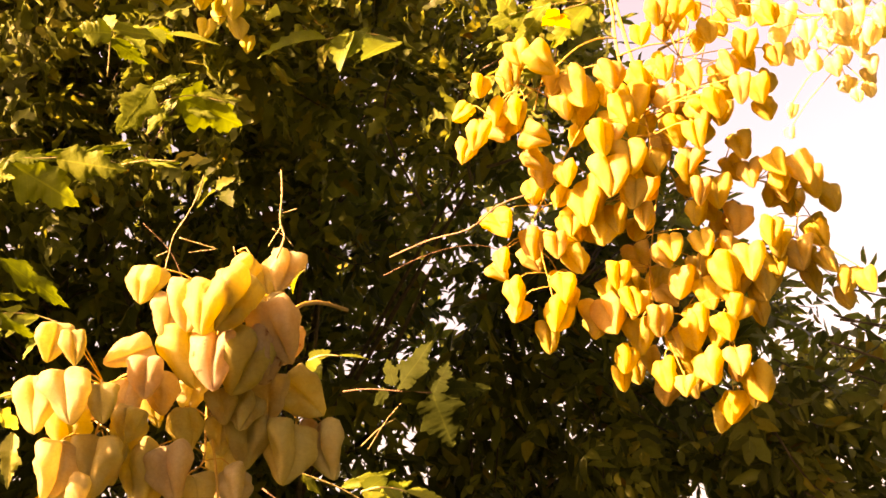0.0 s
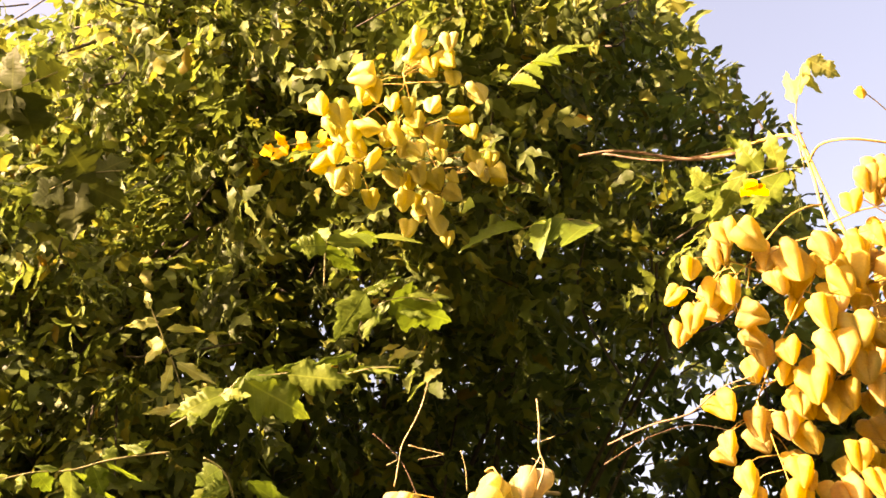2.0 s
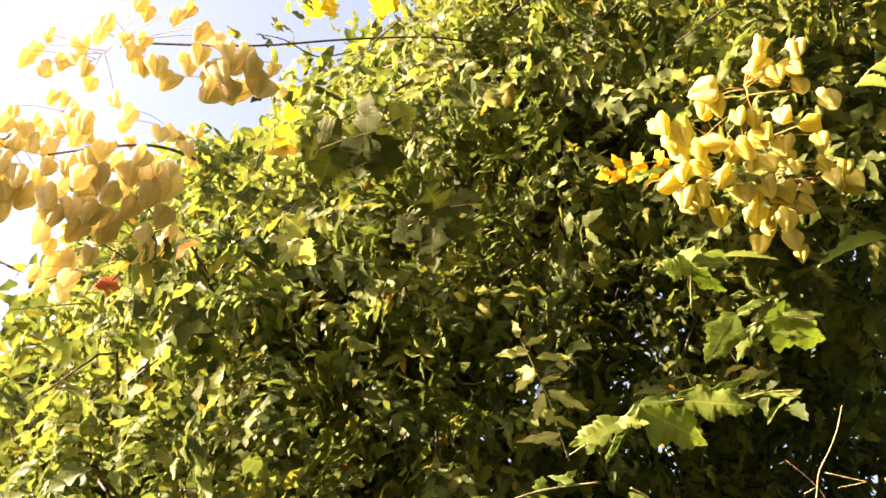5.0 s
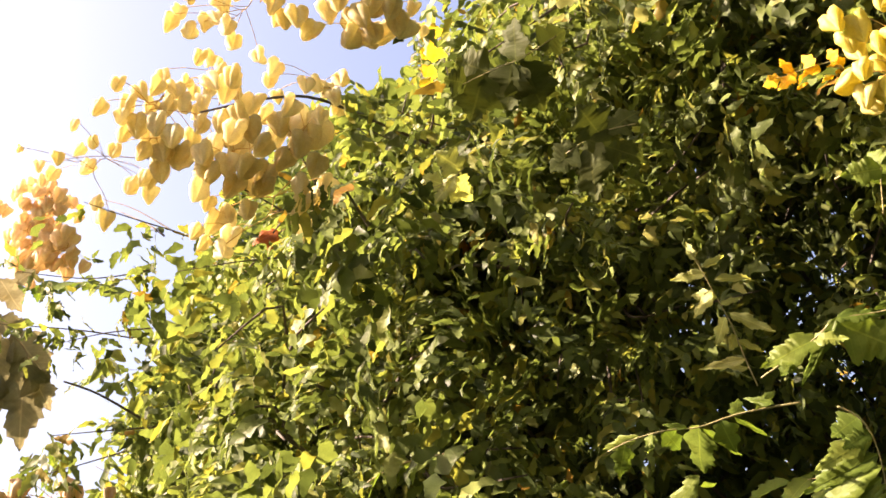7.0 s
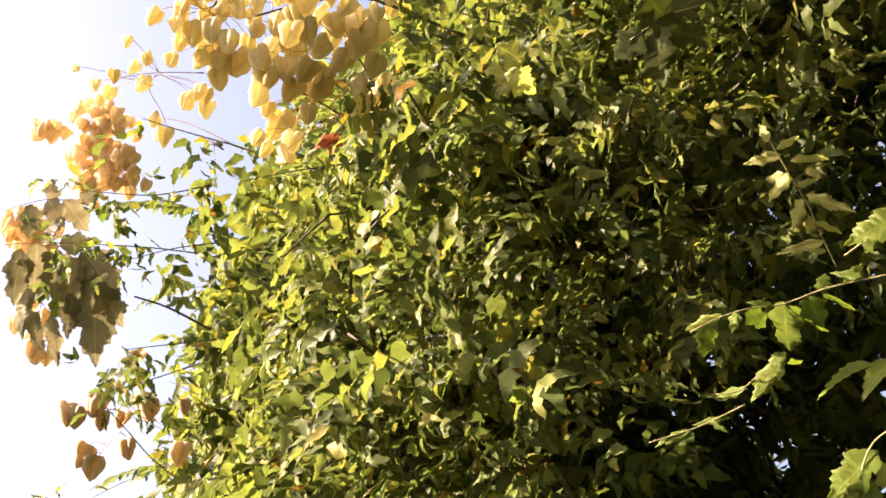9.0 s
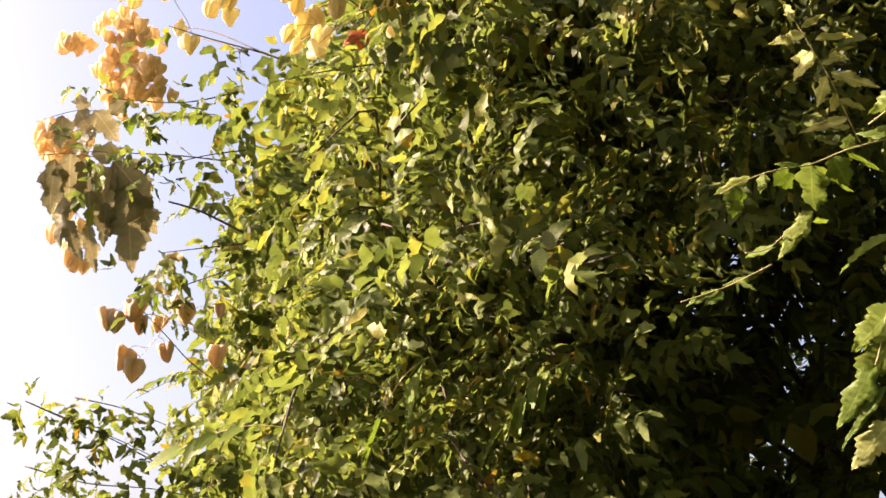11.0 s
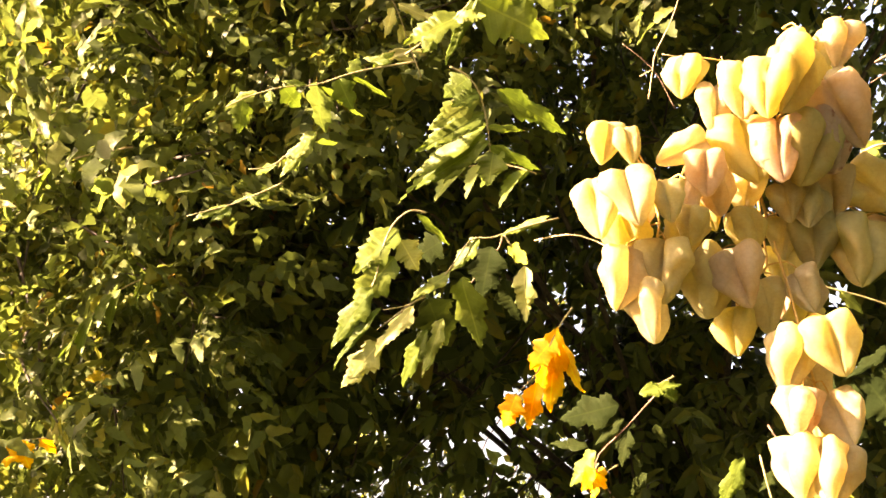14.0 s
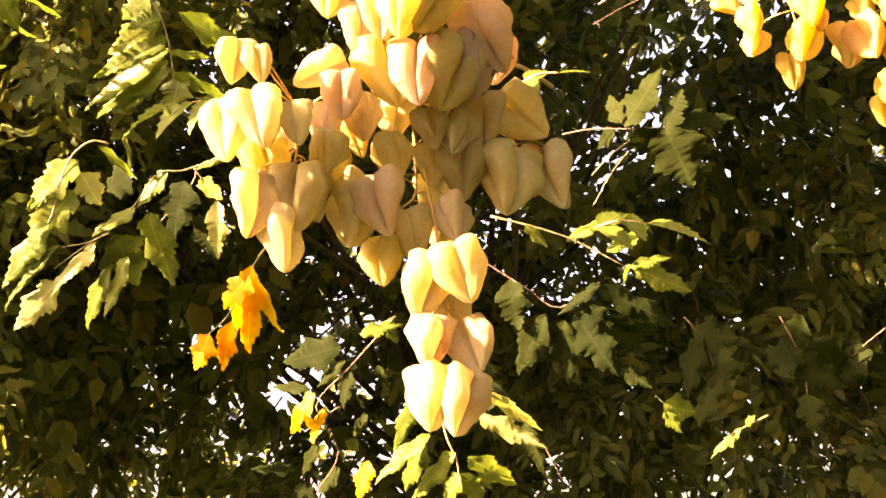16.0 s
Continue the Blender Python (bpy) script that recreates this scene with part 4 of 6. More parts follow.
# shaded leaflets of the green leaf, darkened by colour
leaf_spray([(-0.506, 1.086, 1.960), (-0.514, 1.089, 1.946), (-0.547, 1.089, 1.912)], "deep_shade", [
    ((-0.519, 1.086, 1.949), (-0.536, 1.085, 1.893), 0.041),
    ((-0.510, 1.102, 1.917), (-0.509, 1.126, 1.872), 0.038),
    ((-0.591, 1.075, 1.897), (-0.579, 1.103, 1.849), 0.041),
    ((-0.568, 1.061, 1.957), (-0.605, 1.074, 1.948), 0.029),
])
leaf_spray([(-0.495, 1.059, 1.951), (-0.489, 1.066, 1.940)], "pale", [
    ((-0.481, 1.079, 1.918), (-0.486, 1.106, 1.866), 0.027),
    ((-0.493, 1.065, 1.939), (-0.475, 1.092, 1.928), 0.020),
])
leaf_spray([(-0.440, 1.116, 1.879), (-0.459, 1.118, 1.856), (-0.485, 1.123, 1.814), (-0.512, 1.120, 1.790)], "orange", [
    ((-0.459, 1.118, 1.856), (-0.488, 1.158, 1.771), 0.034),
    ((-0.463, 1.119, 1.849), (-0.493, 1.118, 1.818), 0.027),
    ((-0.457, 1.121, 1.849), (-0.453, 1.155, 1.789), 0.022),
    ((-0.467, 1.122, 1.836), (-0.499, 1.146, 1.794), 0.023),
    ((-0.487, 1.125, 1.802), (-0.507, 1.156, 1.762), 0.022),
    ((-0.508, 1.121, 1.791), (-0.527, 1.122, 1.758), 0.027),
])
leaf_spray([(-0.261, 1.067, 1.698), (-0.256, 1.076, 1.657), (-0.249, 1.081, 1.635), (-0.249, 1.083, 1.618)], "green", [
    ((-0.276, 1.064, 1.695), (-0.308, 1.073, 1.646), 0.017),
    ((-0.271, 1.072, 1.657), (-0.320, 1.052, 1.625), 0.018),
    ((-0.275, 1.072, 1.653), (-0.307, 1.096, 1.613), 0.021),
    ((-0.250, 1.080, 1.640), (-0.306, 1.102, 1.607), 0.019),
    ((-0.248, 1.082, 1.622), (-0.268, 1.087, 1.600), 0.021),
    ((-0.246, 1.083, 1.622), (-0.235, 1.106, 1.595), 0.022),
    ((-0.238, 1.083, 1.636), (-0.199, 1.113, 1.607), 0.022),
    ((-0.248, 1.082, 1.622), (-0.218, 1.110, 1.612), 0.008),
])
leaf_spray([(-0.246, 1.172, 1.714), (-0.238, 1.178, 1.689), (-0.217, 1.183, 1.679)], "pale", [
    ((-0.243, 1.177, 1.687), (-0.181, 1.182, 1.651), 0.019),
    ((-0.237, 1.174, 1.713), (-0.187, 1.213, 1.667), 0.014),
])
# lower western leaves, coloured dark because they belong in shade
leaf_spray([(-0.390, 1.417, 1.869), (-0.453, 1.413, 1.809), (-0.499, 1.408, 1.762), (-0.477, 1.425, 1.705), (-0.507, 1.421, 1.658)], "deep_shade", [
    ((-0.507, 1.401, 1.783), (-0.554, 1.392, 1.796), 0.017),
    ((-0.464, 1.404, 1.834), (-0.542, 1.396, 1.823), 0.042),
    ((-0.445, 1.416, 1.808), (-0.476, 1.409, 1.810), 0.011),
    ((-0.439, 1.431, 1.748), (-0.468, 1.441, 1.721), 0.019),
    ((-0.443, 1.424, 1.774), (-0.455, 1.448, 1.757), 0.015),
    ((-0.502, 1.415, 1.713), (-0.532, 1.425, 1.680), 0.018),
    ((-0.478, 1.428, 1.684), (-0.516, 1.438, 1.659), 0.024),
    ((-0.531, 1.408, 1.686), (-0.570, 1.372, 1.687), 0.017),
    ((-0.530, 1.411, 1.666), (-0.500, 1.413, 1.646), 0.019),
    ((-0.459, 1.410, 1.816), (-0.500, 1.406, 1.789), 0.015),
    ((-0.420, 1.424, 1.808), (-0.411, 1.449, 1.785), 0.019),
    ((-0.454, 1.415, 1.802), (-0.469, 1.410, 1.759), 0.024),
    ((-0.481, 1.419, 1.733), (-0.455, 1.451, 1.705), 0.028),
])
leaf_spray([(-0.385, 1.398, 1.863), (-0.414, 1.393, 1.851)], "green", [
    ((-0.493, 1.386, 1.773), (-0.535, 1.393, 1.735), 0.025),
    ((-0.429, 1.391, 1.844), (-0.378, 1.385, 1.852), 0.019),
    ((-0.394, 1.400, 1.850), (-0.391, 1.412, 1.829), 0.018),
])
leaf_spray([(-0.472, 1.418, 1.760), (-0.493, 1.413, 1.748)], "orange", [
    ((-0.491, 1.411, 1.758), (-0.499, 1.405, 1.731), 0.017),
    ((-0.501, 1.411, 1.741), (-0.502, 1.397, 1.715), 0.014),
    ((-0.443, 1.439, 1.690), (-0.457, 1.426, 1.644), 0.026),
])
# western leaf mass against the sky, with haze in its colour
leaf_spray([(-2.513, 1.033, 2.767), (-2.459, 1.114, 2.791), (-2.418, 1.202, 2.775), (-2.413, 1.267, 2.710)], "hazy", [
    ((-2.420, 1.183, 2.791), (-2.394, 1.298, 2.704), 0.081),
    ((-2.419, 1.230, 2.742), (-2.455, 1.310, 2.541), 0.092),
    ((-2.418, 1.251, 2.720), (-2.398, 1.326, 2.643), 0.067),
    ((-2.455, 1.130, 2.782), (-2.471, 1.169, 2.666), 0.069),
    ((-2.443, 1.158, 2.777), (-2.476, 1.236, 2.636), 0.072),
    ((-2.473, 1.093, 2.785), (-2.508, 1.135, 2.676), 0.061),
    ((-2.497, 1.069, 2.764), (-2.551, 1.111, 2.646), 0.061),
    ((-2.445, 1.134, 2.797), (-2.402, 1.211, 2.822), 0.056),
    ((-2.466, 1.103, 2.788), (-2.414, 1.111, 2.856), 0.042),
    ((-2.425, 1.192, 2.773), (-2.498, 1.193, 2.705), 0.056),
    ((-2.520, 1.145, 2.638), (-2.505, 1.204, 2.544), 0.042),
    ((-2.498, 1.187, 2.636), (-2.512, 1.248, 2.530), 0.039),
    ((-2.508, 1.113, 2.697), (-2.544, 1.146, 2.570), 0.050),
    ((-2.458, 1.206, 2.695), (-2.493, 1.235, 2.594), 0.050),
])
leaf_spray([(-2.563, 1.071, 2.753), (-2.529, 1.144, 2.747), (-2.505, 1.219, 2.712)], "green", [
    ((-2.535, 1.131, 2.749), (-2.516, 1.181, 2.698), 0.042),
    ((-2.524, 1.158, 2.742), (-2.567, 1.189, 2.683), 0.040),
    ((-2.546, 1.106, 2.752), (-2.554, 1.144, 2.697), 0.040),
    ((-2.510, 1.204, 2.719), (-2.525, 1.205, 2.640), 0.037),
    ((-2.568, 1.126, 2.687), (-2.572, 1.188, 2.644), 0.037),
])
leaf_spray([(-2.533, 1.017, 2.859), (-2.469, 1.086, 2.908), (-2.421, 1.164, 2.918)], "hazy", [
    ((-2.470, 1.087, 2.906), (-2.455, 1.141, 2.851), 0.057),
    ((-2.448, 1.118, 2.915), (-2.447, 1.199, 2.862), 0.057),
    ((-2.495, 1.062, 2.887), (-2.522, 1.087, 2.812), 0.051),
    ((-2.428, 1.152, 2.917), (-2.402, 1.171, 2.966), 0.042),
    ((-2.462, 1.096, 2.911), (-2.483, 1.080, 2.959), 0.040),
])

# bare twigs and stalks
twig([(0.286, 1.270, 2.615), (0.303, 1.243, 2.623), (0.339, 1.221, 2.607), (0.403, 1.237, 2.597), (0.485, 1.256, 2.585)], 0.0020, 0.0015, "gold")
twig([(0.182, 1.214, 2.446), (0.218, 1.227, 2.486), (0.258, 1.265, 2.528), (0.290, 1.292, 2.548)], 0.0013, 0.0015, "gold")
twig([(0.277, 1.242, 2.476), (0.328, 1.239, 2.490), (0.393, 1.246, 2.493)], 0.0015, 0.0010, "gold")
twig([(0.144, 1.237, 2.387), (0.155, 1.229, 2.419), (0.168, 1.223, 2.447)], 0.0010, 0.0010, "gold")
twig([(0.134, 1.332, 2.264), (0.166, 1.292, 2.310), (0.204, 1.254, 2.355), (0.217, 1.235, 2.369)], 0.0010, 0.0013, "gold")
twig([(0.255, 1.482, 2.843), (0.298, 1.368, 2.753), (0.300, 1.325, 2.642), (0.296, 1.321, 2.561), (0.300, 1.310, 2.492), (0.345, 1.300, 2.431)], 0.0030, 0.0018, "gold")
twig([(-0.011, 1.513, 2.908), (0.104, 1.507, 2.858), (0.224, 1.480, 2.839), (0.339, 1.450, 2.822)], 0.0022, 0.0015, "brown")
twig([(-0.082, 1.428, 2.271), (-0.019, 1.374, 2.267), (0.040, 1.324, 2.254), (0.080, 1.267, 2.256), (0.116, 1.218, 2.242)], 0.0015, 0.0010, "brown")
twig([(-1.486, 0.963, 3.240), (-1.263, 1.047, 3.225), (-1.089, 1.137, 3.266), (-0.942, 1.223, 3.301), (-0.887, 1.322, 3.364)], 0.0027, 0.0020, "dark")
twig([(-0.093, 0.973, 1.842), (-0.075, 0.966, 1.855), (-0.058, 0.962, 1.863)], 0.0004, 0.0005, "straw")
twig([(-0.349, 1.045, 1.890), (-0.415, 1.067, 1.940), (-0.474, 1.102, 1.957)], 0.0009, 0.0008, "straw")
twig([(-0.068, 1.288, 1.990), (-0.091, 1.291, 1.967), (-0.115, 1.297, 1.934)], 0.0004, 0.0004, "straw")
twig([(-0.092, 1.412, 2.233), (-0.019, 1.465, 2.291), (0.056, 1.526, 2.330), (0.117, 1.548, 2.318)], 0.0008, 0.0008, "brown")

twig([(-0.055, 1.437, 2.848), (0.006, 1.437, 2.845), (0.065, 1.444, 2.831), (0.121, 1.452, 2.812), (0.178, 1.451, 2.802), (0.235, 1.445, 2.796)], 0.0022, 0.0045, "brown")
twig([(-0.282, 1.077, 2.225), (-0.292, 1.087, 2.203), (-0.304, 1.094, 2.183), (-0.322, 1.102, 2.159), (-0.329, 1.110, 2.141), (-0.338, 1.120, 2.112)], 0.0005, 0.0009, "straw")
twig([(-0.316, 1.105, 2.157), (-0.295, 1.112, 2.151), (-0.273, 1.119, 2.145)], 0.0008, 0.0006, "straw")
twig([(-0.330, 1.109, 2.142), (-0.344, 1.108, 2.136)], 0.0006, 0.0005, "straw")
twig([(-0.273, 1.119, 2.145), (-0.292, 1.117, 2.143), (-0.306, 1.115, 2.141)], 0.0005, 0.0004, "straw")
twig([(-0.356, 1.088, 2.171), (-0.338, 1.101, 2.154), (-0.324, 1.114, 2.135), (-0.312, 1.132, 2.100)], 0.0004, 0.0006, "brown")
twig([(-0.254, 1.121, 2.148), (-0.251, 1.131, 2.128), (-0.253, 1.142, 2.104)], 0.0005, 0.0006, "straw")
twig([(-0.114, 0.654, 1.959), (-0.115, 0.663, 1.944), (-0.118, 0.672, 1.927), (-0.116, 0.678, 1.916), (-0.123, 0.684, 1.902)], 0.0007, 0.0009, "straw")
twig([(-0.116, 0.670, 1.932), (-0.105, 0.670, 1.935)], 0.0005, 0.0004, "straw")
twig([(-0.118, 0.676, 1.921), (-0.110, 0.682, 1.910)], 0.0005, 0.0004, "straw")
twig([(-0.117, 0.674, 1.924), (-0.128, 0.679, 1.910)], 0.0005, 0.0004, "straw")
twig([(-0.116, 0.678, 1.917), (-0.124, 0.674, 1.922)], 0.0004, 0.0004, "straw")
twig([(-1.390, 0.775, 2.734), (-1.349, 0.889, 2.839), (-1.370, 1.019, 2.947), (-1.400, 1.221, 3.058), (-1.376, 1.400, 3.111)], 0.0018, 0.0040, "dark")
twig([(-1.303, 0.902, 2.714), (-1.320, 0.949, 2.737), (-1.371, 1.049, 2.764)], 0.0012, 0.0020, "dark")
twig([(-1.387, 0.880, 2.653), (-1.396, 0.942, 2.673), (-1.457, 1.073, 2.743)], 0.0012, 0.0020, "dark")
twig([(-2.309, 1.097, 3.224), (-2.175, 1.119, 3.196), (-2.039, 1.153, 3.158)], 0.0012, 0.0018, "dark")
twig([(-2.370, 1.239, 3.218), (-2.174, 1.230, 3.111), (-1.984, 1.235, 2.976)], 0.0012, 0.0020, "dark")
twig([(-2.338, 1.303, 3.206), (-2.091, 1.230, 3.033), (-2.003, 1.223, 2.964)], 0.0015, 0.0025, "dark")
twig([(-2.146, 1.170, 2.594), (-2.107, 1.235, 2.585), (-2.058, 1.323, 2.555)], 0.0020, 0.0030, "dark")
twig([(-1.527, 1.287, 3.209), (-1.549, 1.332, 3.153), (-1.567, 1.384, 3.090)], 0.0006, 0.0008, "dark")
twig([(-2.464, 1.370, 2.461), (-2.481, 1.459, 2.430), (-2.491, 1.559, 2.386), (-2.482, 1.677, 2.348)], 0.0010, 0.0020, "dark")
twig([(-2.509, 1.421, 2.258), (-2.502, 1.494, 2.315), (-2.483, 1.578, 2.371)], 0.0006, 0.0009, "dark")
twig([(-2.692, 1.236, 2.228), (-2.637, 1.347, 2.196), (-2.576, 1.462, 2.154), (-2.493, 1.602, 2.088)], 0.0010, 0.0020, "dark")
twig([(-2.683, 1.375, 1.930), (-2.611, 1.472, 1.985), (-2.514, 1.595, 2.024)], 0.0008, 0.0015, "dark")

# ---- seed pods ----
def pod_mesh(name, mat, lobes, puff, notch, seed, rings=16, sides=36):
    """A papery three-lobed pod of unit length hanging from its stalk, heart-shaped from the side."""
    r = random.Random(seed)
    verts, faces = [], []
    ph = [r.uniform(0, 6.28) for _ in range(4)]
    for i in range(rings + 1):
        u = i / rings
        rise = min(1.0, u / 0.3)
        body = math.sqrt(1 - (1 - rise) ** 2.6) * min(1.0, ((1 - u) / 0.55) ** 0.66) if 0 < i < rings else 0.0
        body = puff * (body + 0.008)
        for k in range(sides):
            w = 2 * math.pi * k / sides
            c = abs(math.cos(1.5 * w))
            lobe = 0.05 + 0.77 * c ** 0.5 + 0.18 * c ** 6
            crease = (0.08 * math.sin(5 * u + ph[0] + 2 * w) + 0.04 * math.sin(7 * w + ph[1] + 6 * u) + 0.06 * math.sin(11 * u + ph[3] - 4 * w)) * body
            dent = 0.1 * body * math.exp(-((u - 0.45) ** 2) / 0.03) * max(0.0, math.cos(w - ph[2])) ** 6
            q = Vector((math.cos(w) * 2.2, math.sin(w) * 2.2, u * 3.0 + seed * 7.3))
            crease -= body * (0.17 * abs(noise.noise(q)) + 0.1 * abs(noise.noise(q * 2.3)))
            rad = body * (1.1 - lobes + lobes * lobe) + crease - dent
            z = -u + notch * lobe * (1 - u) ** 2 * min(1, u * 6) + 0.02 * math.sin(4 * w + ph[2]) * (0 < i < rings)
            bend = 0.07 * math.sin(2.6 * u + ph[1])
            verts.append((rad * math.cos(w) + bend, rad * math.sin(w), z))
    for i in range(rings):
        for k in range(sides):
            j = (k + 1) % sides
            faces.append((i * sides + k, (i + 1) * sides + k, (i + 1) * sides + j, i * sides + j))
    return mesh_of(name, verts, faces, mat)


POD_SHAPES = {m: [pod_mesh("pod", mat, l, p, n, s, *fine) for l, p, n, s in ((0.76, 0.45, 0.15, 1), (0.86, 0.47, 0.17, 2), (0.7, 0.41, 0.12, 3), (0.8, 0.41, 0.14, 4), (0.74, 0.43, 0.16, 5), (0.9, 0.46, 0.13, 6))] for m, mat, fine in (("yellow", POD, (12, 30)), ("cream", POD_CREAM, (16, 36)), ("lemon", POD_LEMON, (12, 24)), ("tan", POD_TAN, (10, 24)), ("rust", POD_RUST, (8, 18)), ("brown", POD_BROWN, (8, 18)))}


def pod_cluster(origin, sprigs, label, hue, anchor, seed, full=0.6, carriers=()):
    """A hanging panicle: a main stalk, side stalks and many pods on short stems."""
    r = random.Random(seed)
    origin = Vector(origin)
    thing = tagged(new("seed_pod_cluster"), label, "seed pods", "ripe seed pod clusters on the tree")
    thing.location = origin
    PLACES[thing] = Matrix.Translation(origin)
    spots = [origin + Vector(row[:3]) * 0.01 for sprig in sprigs for row in sprig]
    hub = sum(spots, Vector()) / len(spots) + Vector((0, 0.03, 0.05))
    for sprig in sprigs:
        pods = [(origin + Vector(row[:3]) * 0.01, row[3] * 0.0089, row[4]) for row in sprig]
        mid = sum((p for p, _, _ in pods), Vector()) / len(pods)
        high = max(p.z for p, _, _ in pods)
        low = min(pods, key=lambda q: q[0].z)[0]
        head = Vector((mid.x, mid.y + 0.015, mid.z * 0.4 + high * 0.6))
        start = min((q for line in carriers for q in glide(line, 8)), key=lambda q: (q - head).length) if carriers else hub
        axis = glide([start, start.lerp(head, 0.5) + Vector((0, 0.01, 0.008)), head, mid + Vector((0, 0.01, 0)), mid.lerp(low, 0.6) + Vector((0, 0.01, 0.02)), low + Vector((0, 0.004, 0.02))], 4)
        part("side_stalk", mesh_of("side_stalk", *tube(axis, [0.0014 - 0.0007 * i / (len(axis) - 1) for i in range(len(axis))], 5), BARK["gold"]), thing)
        fill = [(p + Vector((r.uniform(-0.02, 0.02), r.uniform(0.025, 0.06), r.uniform(-0.015, 0.015))), size * 0.92, r.uniform(-30, 30)) for p, size, _ in pods if r.random() < full]
        for p, size, lean in pods + fill:
            m = pose(0, 0, 0, r.uniform(-16, 16), lean + r.uniform(-12, 12), 0) @ pose(0, 0, 0, 0, 0, r.uniform(0, 360))
            m = m.to_3x3() @ Matrix.Diagonal((r.uniform(0.88, 1.1), r.uniform(0.88, 1.1), 1))
            top = p + m @ Vector((0, 0, size * 0.5))
            pod = part("pod", POD_SHAPES[hue][r.randint(0, 5)], thing, "", top, m, size)
            joint = min(axis, key=lambda q: (q - top).length + (0.03 if q.z < top.z else 0))
            part("stem", mesh_of("stem", *tube(glide([joint, joint.lerp(top, 0.6) + Vector((0, 0, 0.006)), top - Vector((0, 0, 0.002))], 2), [0.0008] * 5, 4), BARK["gold"]), pod)
    end = Vector(carriers[0][0]) if carriers else hub
    line = glide([Vector(anchor), Vector(anchor).lerp(end, 0.5) + Vector((0, 0.02, 0.05)), end], 5)
    part("main_stalk", mesh_of("main_stalk", *tube(line, [0.004 - 0.00015 * i for i in range(len(line))], 6), BARK["gold"]), thing)


# origin, then (east, north, up, length, lean) of each pod in centimetres and degrees
C1_AT = (-0.220, 0.830, 1.970)
C1_TOP = [
    (3.9, -1.6, -0.9, 4.0, 40), (7.6, -0.1, -0.7, 4.6, 0),
]
C1_UPPER = [
    (-3.6, -2.6, -2.2, 3.9, 0), (-2.1, -1.6, -5.0, 4.7, 5), (0.6, -4.1, -5.2, 5.0, 20), (3.9, -4.3, -5.1, 6.8, 10),
    (2.7, -5.6, -6.3, 5.3, 0), (6.2, 0.4, -1.1, 3.7, 0), (-0.0, -0.8, -8.7, 6.6, -5), (2.5, -2.2, -9.7, 5.9, 0),
    (4.1, -0.4, -9.1, 6.8, 10), (5.7, 0.8, -8.4, 5.6, 5), (7.4, 0.7, -6.2, 6.8, -20), (6.5, 1.1, -4.6, 4.7, 0),
]
C1_WEST = [
    (-9.6, -6.8, -8.7, 3.7, 5), (-7.9, -6.7, -9.4, 3.4, -15), (-4.5, -3.5, -8.9, 4.7, 72), (-2.8, -3.6, -11.1, 3.9, 10),
    (-7.8, -6.7, -13.4, 5.1, 5), (-10.4, -6.5, -13.7, 5.3, 10), (-5.6, -5.8, -13.8, 3.7, 0), (-4.5, -2.2, -12.5, 4.2, -5),
    (-2.7, -0.2, -11.2, 4.3, 0), (-5.8, 1.5, -13.9, 4.4, 0), (-10.0, -3.6, -18.2, 5.4, 15), (-9.0, -2.6, -17.4, 4.2, -12),
    (-6.8, -2.4, -17.9, 5.4, 20), (-6.7, 1.0, -16.5, 4.3, 0), (-8.1, -2.3, -20.8, 5.2, -10),
]
C1_MIDDLE = [
    (-4.4, 2.7, -17.6, 6.2, 0), (-1.6, 1.3, -17.8, 5.5, -10), (-0.9, 1.4, -14.1, 4.3, 0), (1.3, 5.0, -13.8, 3.9, 5),
    (3.3, 5.8, -14.3, 5.3, 5), (2.7, 4.8, -18.5, 4.5, 0), (-1.0, 5.3, -19.1, 4.8, 0), (-2.7, 4.7, -20.9, 4.4, 10),
    (1.0, 6.3, -16.1, 4.5, 0), (-0.7, 2.8, -10.3, 4.5, 0), (2.1, 1.8, -12.2, 3.5, 0),
]
C1_EAST = [
    (6.6, 6.4, -15.3, 6.4, 5), (8.8, 9.5, -13.8, 4.6, 0), (10.3, 9.4, -14.6, 6.3, 5), (8.4, 6.7, -10.1, 5.6, -48),
    (5.5, 5.5, -10.5, 4.9, 0), (3.8, 3.0, -12.4, 4.2, 0),
]
C1_TAIL = [
    (0.9, 1.4, -24.4, 5.2, 5), (4.1, -0.2, -24.2, 5.0, 0), (1.0, 1.5, -28.3, 4.4, 22), (3.7, 2.9, -28.7, 4.9, -25),
    (0.8, 2.7, -32.0, 5.3, -4), (2.8, 2.2, -32.7, 5.3, 6),
]
C1 = (C1_TOP, C1_UPPER, C1_WEST, C1_MIDDLE, C1_EAST, C1_TAIL)
# origin, then (east, north, up, length, lean) of each pod in centimetres and degrees
C2_AT = (0.330, 1.260, 2.670)
C2_WEST = [
    (-26.1, -7.8, -27.3, 4.1, 0), (-29.0, -4.8, -29.2, 4.1, 40), (-27.1, -6.3, -34.3, 4.9, 10), (-23.9, -4.1, -29.6, 5.5, 0),
    (-21.5, -5.9, -30.6, 4.9, 0), (-18.9, -4.3, -34.0, 4.9, -50), (-21.4, -6.0, -24.0, 4.7, 0), (-20.2, -8.8, -23.0, 4.3, 0),
    (-17.3, -9.1, -24.5, 6.0, -30), (-12.4, -6.3, -28.0, 6.8, 0), (-14.4, -4.1, -29.2, 4.3, 0), (-8.4, -9.1, -28.0, 4.9, 0),
]
